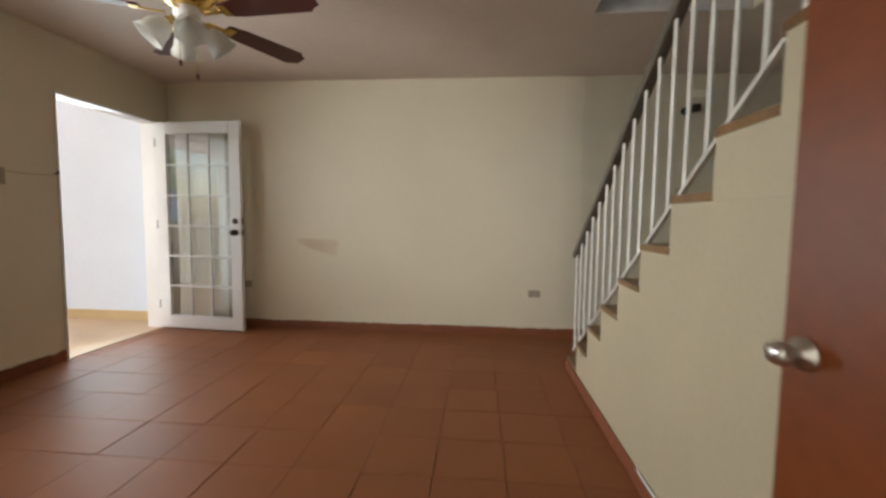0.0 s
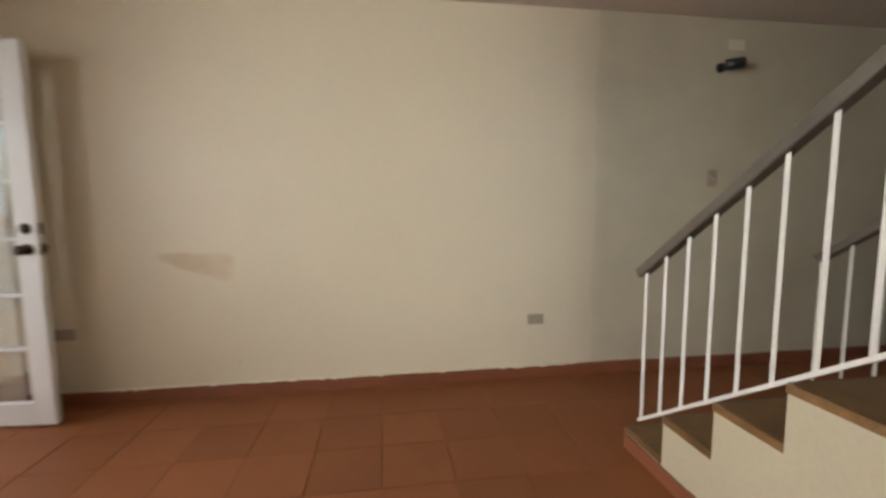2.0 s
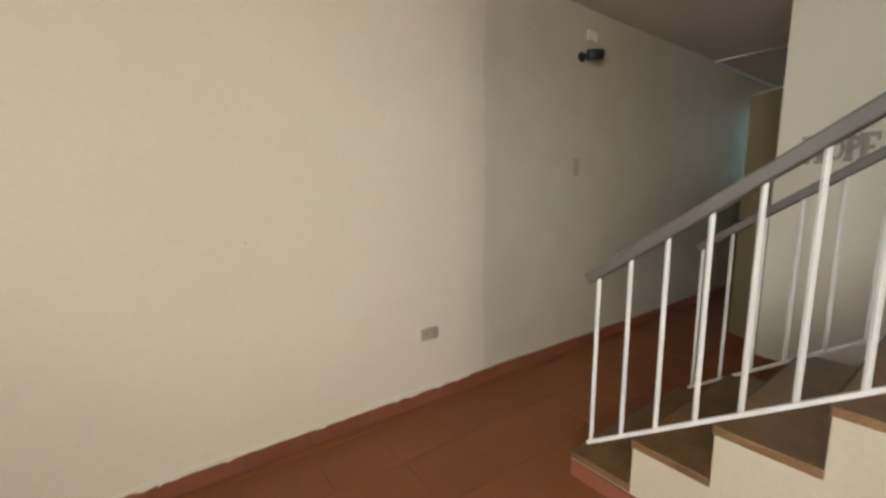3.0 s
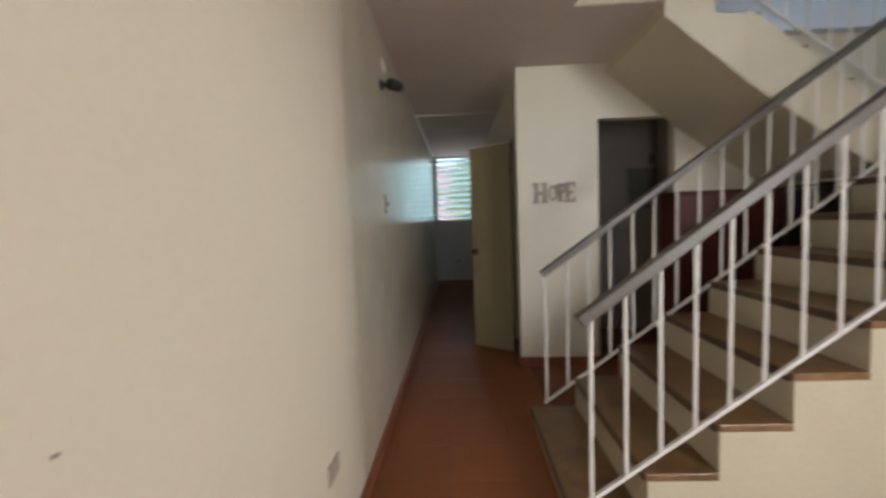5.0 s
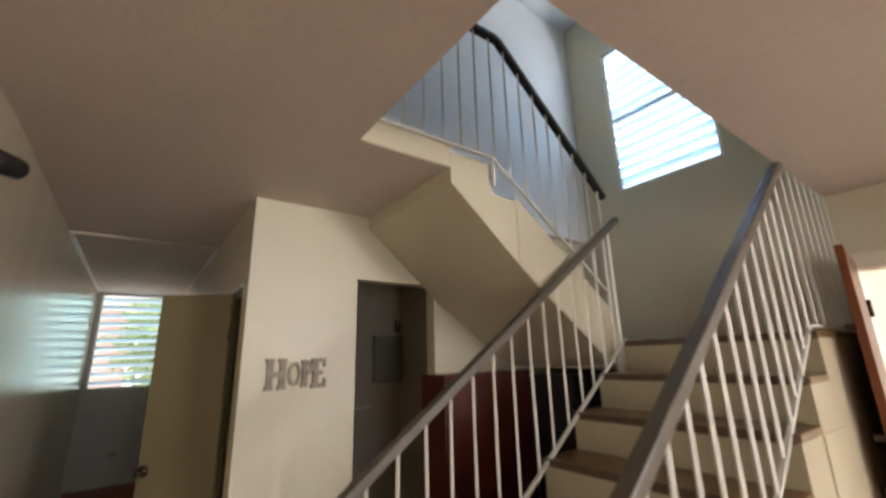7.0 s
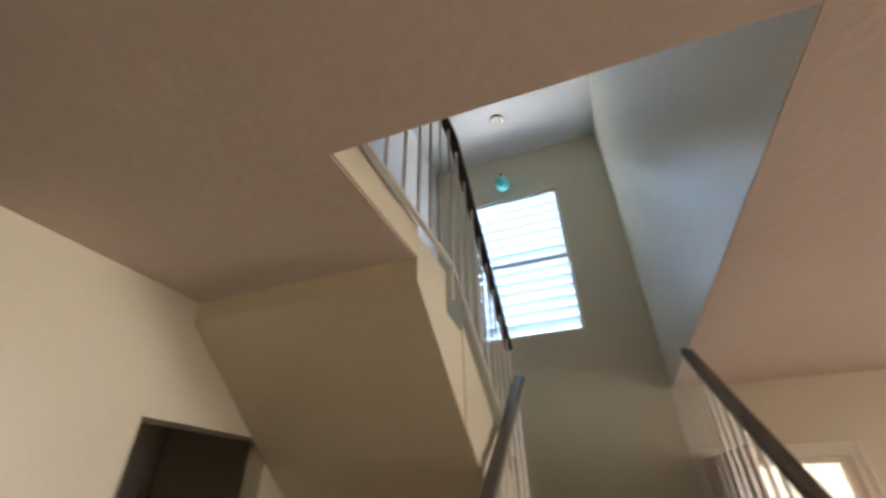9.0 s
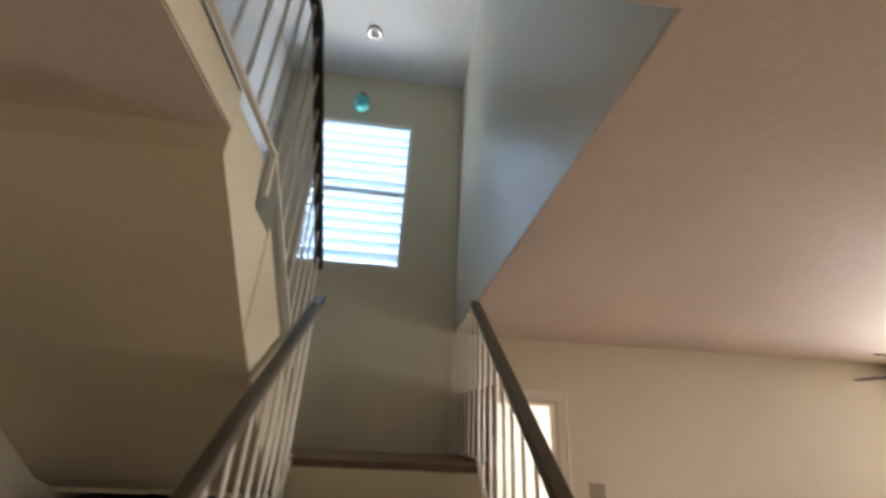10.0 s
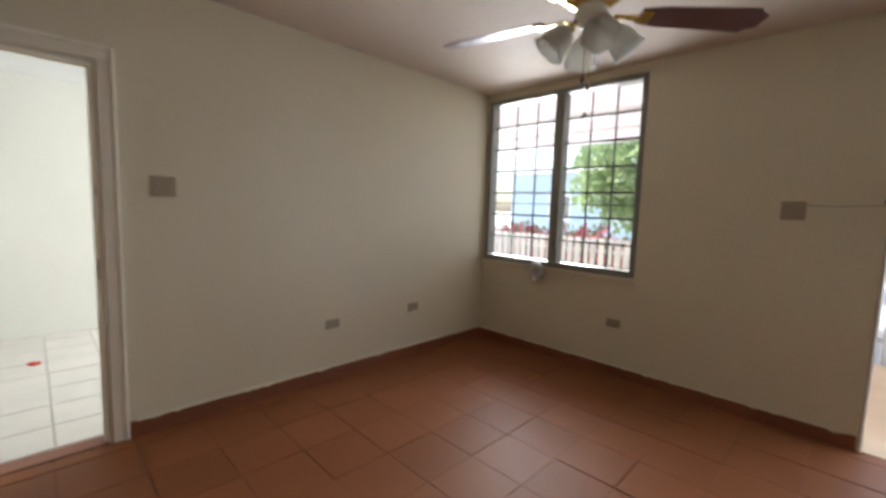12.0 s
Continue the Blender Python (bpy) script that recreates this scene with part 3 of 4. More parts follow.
# narrow yellowed door in the hall, half open
hall_door = thing("door_3", "yellowed cream hall door standing half open", "door", (6.19, 3.092, 0.0), kind="structure", rz=54)
box("leaf", (0, -0.03, 0.012), (0.44, 0.0, 1.95), DOOR_YELLOW, hall_door, bevel=0.003)
box("top_edge", (0.002, -0.028, 1.9505), (0.438, -0.002, 1.956), WHITE, hall_door, "white painted top edge")
knob(hall_door, (0.405, 0.0, 0.95), "y", DARK_METAL, 0.022, "dark knob")
for z in (0.25, 1.7):
    lathe("hinge", [(0.006, z - 0.035), (0.006, z + 0.035)], DARK_METAL, hall_door, "", pose(0.0, 0.004, 0), 10)


structure(box("trim", (5.992, 3.055, 1.962), (6.658, 3.083, 1.984), WHITE, bevel=0.003), "white track over the hall door", "trim")

# ---- windows ----
def barred_window():
    """Living room window: two bays of iron grille in a grey-green frame."""
    w = thing("window_1", "grey-green framed window with an iron bar grille", "window", (0, 0, 0), kind="structure")
    y0, y1, z0, z1 = 0.032, 1.548, 0.83, 2.41
    xa, xb = -0.10, 0.015
    for lo, hi in (((xa, y0, z0), (xb, y0 + 0.045, z1)), ((xa, y1 - 0.04, z0), (xb - 0.01, y1, z1)),
                   ((xa, y0 + 0.045, z1 - 0.045), (xb, y1 - 0.04, z1)), ((xa, y0 + 0.045, z0), (xb + 0.012, y1 - 0.04, z0 + 0.05)),
                   ((xa, 0.775, z0 + 0.035), (xb, 0.86, z1 - 0.045))):
        box("window_frame", lo, hi, FRAME_GREEN, w, bevel=0.004)
    for a, c in ((y0 + 0.045, 0.775), (0.86, y1 - 0.04)):
        for k in range(1, 7):
            z = z0 + 0.035 + (z1 - 0.08 - z0) * k / 7
            box("bar", (-0.075, a, z - 0.009), (-0.045, c, z + 0.009), BAR_IRON, w)
        zc = z0 + 0.035 + (z1 - 0.08 - z0) * 0.36
        box("bar", (-0.07, a, zc - 0.004), (-0.05, c, zc + 0.004), BAR_IRON, w)
        for k in (1, 2):
            y = a + (c - a) * k / 3
            box("bar", (-0.082, y - 0.006, z0 + 0.035), (-0.07, y + 0.006, z1 - 0.045), BAR_IRON, w)
    return w


barred_window()
structure(box("window_sill", (0.0, 0.005, 0.79), (0.035, 1.57, 0.828), CREAM, bevel=0.006), "cream window sill", "trim")
crank = thing("window_crank", "grey window crank with a coil of clear tubing", "window crank", (0.035, 0.70, 0.80))
lathe("hub", [(0.02, 0), (0.024, 0.01), (0.02, 0.03), (0.006, 0.034)], STEEL, crank, "", pose(0, 0, 0, 0, 90, 0), 14)
bar("arm", (0.035, 0.0, 0.0), (0.05, 0.01, -0.09), 0.012, 0.006, STEEL, crank)
lathe("grip", [(0.008, 0), (0.011, 0.01), (0.011, 0.04), (0.006, 0.045)], WHITE, crank, "", pose(0.05, 0.01, -0.09, 0, 90, 0), 12)
lathe("coil", [(0.07 + 0.016 * math.cos(k * math.pi / 5), 0.016 * math.sin(k * math.pi / 5)) for k in range(11)], SHADE, crank, "coil of clear tubing",
      pose(0.03, 0.0, -0.01, 12, 90, 0), 24)
lathe("coil", [(0.055 + 0.012 * math.cos(k * math.pi / 5), 0.012 * math.sin(k * math.pi / 5)) for k in range(11)], STEEL, crank, "",
      pose(0.045, 0.02, -0.03, -15, 78, 0), 24)


def louvre_window(name, label, axis, face, u0, u1, z0, z1, n, tilt, material, sign, mid=None, fw=0.03, over=0.68):
    """A frame of glass or metal louvres in a wall; axis: the wall's normal; sign: which way is out."""
    w = thing(name, label, "window", (0, 0, 0), kind="structure")

    def put(nm, ulo, uhi, zlo, zhi, d0, d1, mat, m=None):
        d0, d1 = sorted((face + sign * d0, face + sign * d1))
        if axis == 1:
            return box(nm, (ulo, d0, zlo), (uhi, d1, zhi), mat, w, "", 0.0, m)
        return box(nm, (d0, ulo, zlo), (d1, uhi, zhi), mat, w, "", 0.0, m)

    put("window_frame", u0, u0 + fw, z0, z1, 0.02, 0.1, WHITE)
    put("window_frame", u1 - fw, u1, z0, z1, 0.02, 0.1, WHITE)
    put("window_frame", u0 + fw, u1 - fw, z0, z0 + fw, 0.02, 0.1, WHITE)
    put("window_frame", u0 + fw, u1 - fw, z1 - fw, z1, 0.02, 0.1, WHITE)
    if mid:
        put("mid_rail", u0 + fw, u1 - fw, mid - 0.012, mid + 0.012, 0.03, 0.09, FRAME_GREEN)
    step = (z1 - z0 - 2 * fw) / n
    for k in range(n):
        zc = z0 + fw + step * (k + 0.5)
        if mid and abs(zc - mid) < 0.03:
            continue
        c = face + sign * 0.06
        t = tilt * sign
        half = step * over
        bm = bmesh.new()
        if axis == 1:
            m = pose(0, c, zc, t, 0, 0)
            add_box(bm, (u0 + fw, -0.003, -half), (u1 - fw, 0.003, half), 0.0, m)
        else:
            m = pose(c, 0, zc, 0, -t, 0)
            add_box(bm, (-0.003, u0 + fw, -half), (0.003, u1 - fw, half), 0.0, m)
        part("slat", bm, material, w)
    return w


louvre_window("window_2", "white louvred landing window with a middle rail", 1, 0.0, 4.405, 5.31, 3.01, 4.54, 14, 38, LOUVRE, -1, 3.755)
louvre_window("window_3", "small louvred window at the end of the hall", 0, XE, 3.257, 3.995, 1.248, 2.47, 11, 66, LOUVRE_HALL, 1, None, 0.02, 0.5)

# ---- stairs ----
N1, G, R, Z1, Y1 = 9, 0.2645, 0.1882, 0.1005, 3.155
ZL = Z1 + R * (N1 - 1)          # landing level
YL = Y1 - G * (N1 - 1)          # landing edge
stairs = thing("staircase", "concrete staircase with brown terrazzo treads and cream sides", "staircase", (0, 0, 0), kind="structure")
outline = [(Y1, 0.0)]
for k in range(N1):
    y = Y1 - G * k
    outline.append((y, Z1 + R * k - 0.03))
    outline.append((y - G if k < N1 - 1 else 0.002, Z1 + R * k - 0.03))
outline.append((0.002, 0.0))
prism("lower_flight", 0, XS, XR, outline, STEP_CREAM_SHADED, stairs, "cream painted solid lower flight")
box("side_panel", (XS - 0.006, 0.93, 0.0), (XS, 1.31, Z1 + R * 6 - 0.032), STEP_CREAM_SHADED, stairs, "", 0.002)
for k in range(N1 - 1):
    y, z = Y1 - G * k, Z1 + R * k
    box("tread", (XS - 0.004, y - G + 0.0, z - 0.03), (XR + 0.004, y + 0.006, z), TREAD, stairs, "", 0.004)
    box("nosing", (XS + 0.012, y + 0.004, z - 0.036), (XR - 0.004, y + 0.014, z - 0.002), NOSING, stairs, "", 0.003)
box("landing", (XS - 0.004, 0.002, ZL - 0.03), (XH - 0.002, YL + 0.006, ZL), TREAD, stairs, "", 0.004)
box("nosing", (XS - 0.003, YL + 0.004, ZL - 0.036), (XR - 0.004, YL + 0.014, ZL - 0.002), NOSING, stairs, "", 0.003)
box("landing_slab", (XR + 0.001, 0.002, ZL - 0.17), (XH - 0.002, YL, ZL - 0.031), STAIR_CREAM, stairs)
R2 = (UP - ZL) / 5
X2 = 4.893
Y2 = 1.0                        # first riser of the upper flight
upper = [(Y2, ZL - 0.17)]
for k in range(5):
    y = Y2 + 0.264 * k
    upper.append((y, ZL + R2 * k - 0.0))
    upper.append((y, ZL + R2 * (k + 1) - 0.025))
upper += [(2.34, UP - 0.025), (2.34, H - 0.085), (1.789, 1.94), (1.16, 1.5)]
prism("upper_flight", 0, X2, XH - 0.036, upper, STAIR_CREAM, stairs, "cream painted upper flight with sloping underside")
prism("soffit_edge", 0, XH - 0.036, XH - 0.002, [(Y2, ZL - 0.17), (Y2, ZL), (2.34, H), (2.34, H - 0.085), (1.789, 1.94), (1.16, 1.5)], STAIR_CREAM, stairs)
prism("stringer", 0, X2 - 0.004, X2 - 0.001, [(YL + 0.042, ZL - 0.14), (YL + 0.042, 1.82), (YL + 0.84, 2.42), (YL + 0.84, ZL + 0.40)], STAIR_CREAM, stairs)
for k in range(4):
    y, z = Y2 + 0.264 * k, ZL + R2 * (k + 1)
    box("tread", (X2 + 0.02, y - 0.004, z - 0.025), (XH - 0.14, y + 0.264, z), TREAD, stairs, "", 0.004)
box("upper_edge", (X2, 2.342, H + 0.003), (X2 + 0.014, 2.848, UP + 0.02), STAIR_CREAM, stairs)


# ---- railings ----
def line_z(line, y):
    for (ya, za), (yb, zb) in zip(line, line[1:]):
        if min(ya, yb) - 1e-6 <= y <= max(ya, yb) + 1e-6:
            return za + (zb - za) * (y - ya) / (yb - ya)
    return None


def railing(label, x, top, low, ys, rail_mat, rail_w, rail_h, bar_mat, post_w):
    r = thing("stair_railing", label, "railing", (0, 0, 0), "stair railings")
    for (ya, za), (yb, zb) in zip(top, top[1:]):
        bar("handrail", (x, ya, za), (x, yb, zb), rail_w, rail_h, rail_mat, r, "", 0.006)
    for (ya, za), (yb, zb) in zip(low, low[1:]):
        bar("bottom_bar", (x, ya, za), (x, yb, zb), 0.018, 0.014, RAIL_WHITE, r)
    rng = random.Random(len(ys) + int(x * 10))
    for y in ys:
        za, zb = line_z(low, y), line_z(top, y)
        if za is None or zb is None:
            continue
        j = rng.uniform(-0.004, 0.004)
        bar("baluster", (x + j, y + j, za), (x, y, zb), post_w, post_w, bar_mat, r, "", 0.002)
    return r


rail_a = railing("white iron stair railing with a grey handrail", 3.922, [(3.13, 0.872), (0.88, 2.487)], [(3.1, 0.162), (1.0, 1.63)],
                 [3.085 - 0.1288 * k for k in range(17)], RAIL_GREY, 0.05, 0.045, RAIL_WHITE, 0.014)
bar("bottom_bar", (3.922, 1.0, 1.63), (3.922, 0.01, 1.632), 0.018, 0.014, RAIL_WHITE, rail_a)
for k in range(7):
    y = 0.88 - 0.141 * k
    bar("baluster", (3.922, y, 1.632), (3.922, y, H + 0.01), 0.014, 0.014, RAIL_WHITE, rail_a, "", 0.002)
rail_b = railing("white iron railing beside the hall with a grey handrail", XR - 0.035, [(3.09, 0.925), (0.95, 2.428)], [(3.085, 0.14), (1.02, 1.615)],
                 [3.07 - 0.1285 * k for k in range(16)], RAIL_GREY, 0.05, 0.04, RAIL_WHITE, 0.013)
box("newel", (XR - 0.03, YL + 0.006, ZL - 0.19), (XR + 0.012, YL + 0.04, 2.38), RAIL_WHITE, rail_b, "white painted newel", 0.004)
rail_c = railing("upper landing railing with a dark handrail", 4.868, [(1.01, 2.585), (1.97, 3.435), (3.95, 3.435)],
                 [(1.03, 1.86), (2.065, 2.605), (3.95, 2.605)], [1.08 + 0.12 * k for k in range(24)], RAIL_DARK, 0.045, 0.04, RAIL_WHITE, 0.011)
bar("stub_post", (4.868, 2.06, 2.44), (4.868, 2.06, 2.605), 0.014, 0.014, RAIL_WHITE, rail_c)


# ---- ceiling fan ----
fan = thing("ceiling_fan", "brass ceiling fan with dark blades and glass tulip lamps", "ceiling fan", (1.767, 1.945, 0.045))
lathe("canopy", [(0.058, H - 0.046), (0.07, H - 0.054), (0.068, H - 0.118), (0.05, H - 0.136), (0.02, H - 0.142)], WHITE, fan, "cream ceiling canopy")
lathe("rod", [(0.012, H - 0.10), (0.012, H - 0.21)], WHITE, fan, "", None, 12)
lathe("motor_housing", [(0.03, 2.262), (0.09, 2.252), (0.14, 2.225), (0.16, 2.19), (0.152, 2.155), (0.12, 2.132), (0.10, 2.11), (0.06, 2.09)], BRASS, fan, "polished brass motor housing", None, 36)
lathe("switch_housing", [(0.055, 2.09), (0.062, 2.08), (0.062, 2.04), (0.045, 2.02), (0.02, 2.015)], WHITE, fan)
for k in range(5):
    a = -8 + 72 * k
    m = pose(0, 0, 2.065, 0, 0, a) @ pose(0, 0, 0, -12, 0, 0)
    bm = bmesh.new()
    outline = [(0.19, -0.04), (0.28, -0.056), (0.63, -0.07), (0.648, -0.05), (0.68, -0.036), (0.68, 0.036), (0.648, 0.05), (0.63, 0.07), (0.28, 0.056), (0.19, 0.04)]
    lo_ = [bm.verts.new(m @ Vector((u, v, -0.003))) for u, v in outline]
    hi_ = [bm.verts.new(m @ Vector((u, v, 0.003))) for u, v in outline]
    bm.faces.new(lo_)
    bm.faces.new(hi_)
    for i in range(len(outline)):
        j = (i + 1) % len(outline)
        bm.faces.new([lo_[i], lo_[j], hi_[j], hi_[i]])
    blade = part("blade", bm, BLADE, fan)
    bm = bmesh.new()
    add_box(bm, (0.09, -0.012, -0.012), (0.2, 0.012, -0.004), 0.002, m)
    add_box(bm, (0.19, -0.035, -0.009), (0.235, 0.035, -0.0035), 0.002, m)
    part("blade_arm", bm, BRASS, blade)
for k in range(4):
    a = 40 + 90 * k
    m = pose(0, 0, 2.045, 0, 0, a) @ pose(0.05, 0, 0, 0, 0, 0) @ pose(0, 0, 0, 0, 138, 0)
    arm = lathe("lamp_arm", [(0.012, -0.01), (0.012, 0.03), (0.022, 0.035), (0.022, 0.055)], BRASS, fan, "", m, 12)
    lathe("glass_shade", [(0.022, 0.05), (0.04, 0.065), (0.055, 0.10), (0.058, 0.135), (0.07, 0.165), (0.066, 0.163), (0.052, 0.135), (0.02, 0.07)],
          SHADE, arm, "frosted glass tulip shade", m, 24, lambda i, z: 0.05 * math.cos(i * math.pi / 2) if z > 0.12 else 0.0)
for dx, dy, zb in ((0.03, 0.02, 1.79), (-0.02, -0.03, 1.84)):
    ch = lathe("pull_chain", [(0.0018, zb), (0.0018, 2.03)], BRASS, fan, "", pose(dx, dy, 0), 6)
    lathe("pull_knob", [(0.003, zb), (0.008, zb - 0.008), (0.008, zb - 0.022), (0.003, zb - 0.03)], BLADE, ch, "", pose(dx, dy, 0), 10)


# ---- small fixtures ----
def plate(name, label, at, axis, w, h, kind, group):
    """A wall plate; axis: the way it faces."""
    p = thing(name, label, "outlet" if kind == "outlet" else "switch", at, group,
              rz={"-y": 0, "y": 180, "x": 90, "-x": -90}[axis])
    bm = bmesh.new()
    add_box(bm, (-w / 2, -0.007, -h / 2), (w / 2, -0.0005, h / 2), 0.003)
    part("cover", bm, PLATE, p)
    if kind == "outlet":
        for s in (-1, 1):
            o = box("socket", (s * w * 0.24 - 0.014, -0.009, -0.016), (s * w * 0.24 + 0.014, -0.006, 0.016), PLATE, p, "", 0.002)
            for q in (-0.006, 0.006):
                box("slot", (s * w * 0.24 - 0.005, -0.0096, q - 0.0012), (s * w * 0.24 + 0.005, -0.0088, q + 0.0012), SLOT, o)
    else:
        for s in ((0,) if w < 0.09 else (-1, 1)):
            box("toggle", (s * w * 0.25 - 0.006, -0.016, -0.012), (s * w * 0.25 + 0.006, -0.006, 0.012), PLATE, p, "", 0.002)
    return p


plate("wall_outlet", "beige outlet low on the stained long wall", (3.745, WA, 0.415), "-y", 0.115, 0.07, "outlet", "outlets")
plate("wall_outlet", "beige outlet behind the open front door", (0.81, WA, 0.44), "-y", 0.115, 0.07, "outlet", "outlets")
plate("wall_outlet", "beige outlet on the wall by the side room door", (1.762, 0.0, 0.43), "y", 0.115, 0.07, "outlet", "outlets")
plate("wall_outlet", "beige outlet near the room's corner", (0.957, 0.0, 0.445), "y", 0.115, 0.07, "outlet", "outlets")
plate("wall_outlet", "beige outlet under the barred window", (0.0, 1.415, 0.44), "x", 0.115, 0.07, "outlet", "outlets")
plate("wall_switch", "double beige switch beside the side room door", (2.825, 0.0, 1.403), "y", 0.12, 0.115, "switch", "switches")
plate("wall_switch", "double beige switch beside the front door", (0.0, 2.47, 1.39), "x", 0.12, 0.115, "switch", "switches")
plate("wall_switch", "single beige switch in the hall", (5.047, WA, 1.39), "-y", 0.075, 0.12, "switch", "switches")
plate("wall_outlet", "small outlet under the hall window", (XE, 3.62, 0.45), "-x", 0.115, 0.07, "outlet", "outlets")

seccam = thing("security_camera", "small black security camera on a wall bracket", "camera device", (5.06, WA, 2.15))
lathe("base", [(0.034, 0.0), (0.034, 0.012), (0.024, 0.02), (0.008, 0.022)], BLACK, seccam, "", pose(0, -0.001, 0, 90, 0, 0), 18)
bar("bracket", (0, -0.02, 0), (0.02, -0.07, 0.005), 0.02, 0.02, BLACK, seccam, "", 0.004)
lathe("body", [(0.028, -0.045), (0.036, -0.04), (0.036, 0.062), (0.031, 0.068), (0.022, 0.066)], BLACK, seccam, "", pose(0.03, -0.08, 0.004, 86, 0, 62), 18)
vent = thing("wall_plate", "blank cream plate above the security camera", "wall plate", (5.18, WA, 2.31))
box("cover", (-0.06, -0.007, -0.035), (0.06, -0.0005, 0.035), CREAM, vent, "", 0.003)

# hardware and small marks
for z in (3.08, 3.17, 3.26, 3.35, 3.44, 3.53, 3.62, 3.71, 3.86, 3.96, 4.06, 4.16, 4.26, 4.36):
    structure(box("louvre_clip", (5.262, -0.03, z), (5.284, 0.004, z + 0.035), WHITE, bevel=0.003), "white louvre clip on the window frame", "window clip")
latch = thing("window_latch", "small black latch on the window bars", "latch", (-0.045, 1.02, 2.16))
bar("lever", (0.0, -0.03, 0.0), (0.012, 0.03, 0.012), 0.012, 0.016, BLACK, latch, "", 0.002)
bar("pin", (0.0, 0.0, -0.02), (0.0, 0.0, 0.035), 0.012, 0.012, BLACK, latch, "", 0.002)
for z in (1.36, 0.98, 0.93):
    structure(box("strike_plate", (3.1155, -0.035 + 0.02 * (z > 1), z - 0.025), (3.118, -0.01, z + 0.025), DARK_METAL), "dark strike plate on the door jamb", "strike plate")
cable = thing("wall_cable", "thin cable stapled from the switch to the front door", "cable", (0.0, 0.0, 0.0))
for ya, za, yb, zb in ((2.53, 1.425, 2.66, 1.418), (2.66, 1.418, 2.78, 1.424), (2.78, 1.424, 2.875, 1.43)):
    bar("run", (0.004, ya, za), (0.004, yb, zb), 0.005, 0.005, PLATE, cable)
door_hook = thing("door_hook", "small dark hook beside the front door", "hook", (0.0, 2.86, 1.44))
bar("shank", (0.0, 0, 0), (0.03, 0, 0.0), 0.008, 0.008, DARK_METAL, door_hook)
bar("tip", (0.03, 0, -0.004), (0.034, 0, 0.02), 0.008, 0.008, DARK_METAL, door_hook)
for x, z in ((4.52, 2.23), (1.79, 0.22), (2.81, 1.02)):
    n_ = thing("nail", "small dark nail in the long wall", "nail", (x, WA, z), "nails")
    lathe("head", [(0.003, 0.0), (0.003, 0.003), (0.001, 0.004)], DARK_METAL, n_, "", pose(0, 0, 0, 90), 8)

# flaking white paint along the foot of the stair wall
bm = bmesh.new()
rng = random.Random(11)
ya = 0.9
prev_ = None
while ya < 1.75:
    zt = 0.08 + (rng.uniform(0.004, 0.03) if ya < 1.2 else rng.uniform(-0.004, 0.008))
    pair = (bm.verts.new((XS - 0.0075, ya, 0.062)), bm.verts.new((XS - 0.0075, ya, zt)))
    if prev_:
        bm.faces.new([prev_[0], pair[0], pair[1], prev_[1]])
    prev_ = pair
    ya += rng.uniform(0.02, 0.075)
flakes = finish("trim", bm, WHITE)
flakes.modifiers.new("thick", "SOLIDIFY").thickness = 0.002
structure(flakes, "flaking white paint edge above the skirting", "trim")

# letters on the wall
def letter_sign():
    """Slab-serif letters cut from board; u runs along the wall, v up, in parts of the cap height."""
    s = thing("letter_sign", "weathered grey letters spelling HOPE on the wall", "letter sign", (XH, 0, 0))
    w = 0.24
    shapes = {
        "H": [(0.04, 0, 0.04 + w, 1), (0.54, 0, 0.54 + w, 1), (0.2, 0.4, 0.58, 0.58), (-0.03, 0, 0.31, 0.13), (-0.03, 0.87, 0.31, 1),
              (0.47, 0, 0.81, 0.13), (0.47, 0.87, 0.81, 1)],
        "P": [(0.04, 0, 0.04 + w, 1), (-0.03, 0, 0.33, 0.13), (-0.03, 0.87, 0.1, 1)],
        "E": [(0.04, 0, 0.04 + w, 1), (0.04, 0.85, 0.6, 1), (0.04, 0.43, 0.48, 0.57), (0.04, 0, 0.62, 0.15), (0.5, 0.72, 0.6, 1),
              (0.52, 0, 0.62, 0.3), (-0.03, 0, 0.1, 0.13), (-0.03, 0.87, 0.1, 1)],
        "O": []}
    rings = {"O": (0.36, 0.5, 0.36, 0.5, 0.17), "P": (0.24, 0.72, 0.32, 0.28, 0.17)}
    for ch, y, z, size in (("H", 2.947, 1.379, 0.168), ("O", 2.828, 1.394, 0.132), ("P", 2.75, 1.386, 0.15), ("E", 2.69, 1.379, 0.166)):
        bm = bmesh.new()
        for n_, (a, b_, c, d) in enumerate(shapes[ch]):
            add_box(bm, (-0.013 - 0.0004 * n_, y - c * size * 0.82, z + b_ * size), (-0.0015, y - a * size * 0.82, z + d * size))
        if ch in rings:
            cu, cv, ru, rv_, th = rings[ch]
            loops = []
            full = ch == "O"
            for k in range(25):
                t = 2 * math.pi * k / 24 if full else math.pi * (k / 24 - 0.5)
                for q in (0.0, th):
                    for x in (-0.0128, -0.0015):
                        loops.append(bm.verts.new((x, y - (cu + (ru - q) * math.cos(t)) * size * 0.82, z + (cv + (rv_ - q) * math.sin(t)) * size)))
            for k in range(24):
                a, c = loops[4 * k:4 * k + 4], loops[4 * k + 4:4 * k + 8]
                for i, j in ((0, 1), (1, 3), (3, 2), (2, 0)):
                    bm.faces.new([a[i], a[j], c[j], c[i]])
        bmesh.ops.recalc_face_normals(bm, faces=bm.faces)
        part("letter", bm, LETTER, s)


letter_sign()

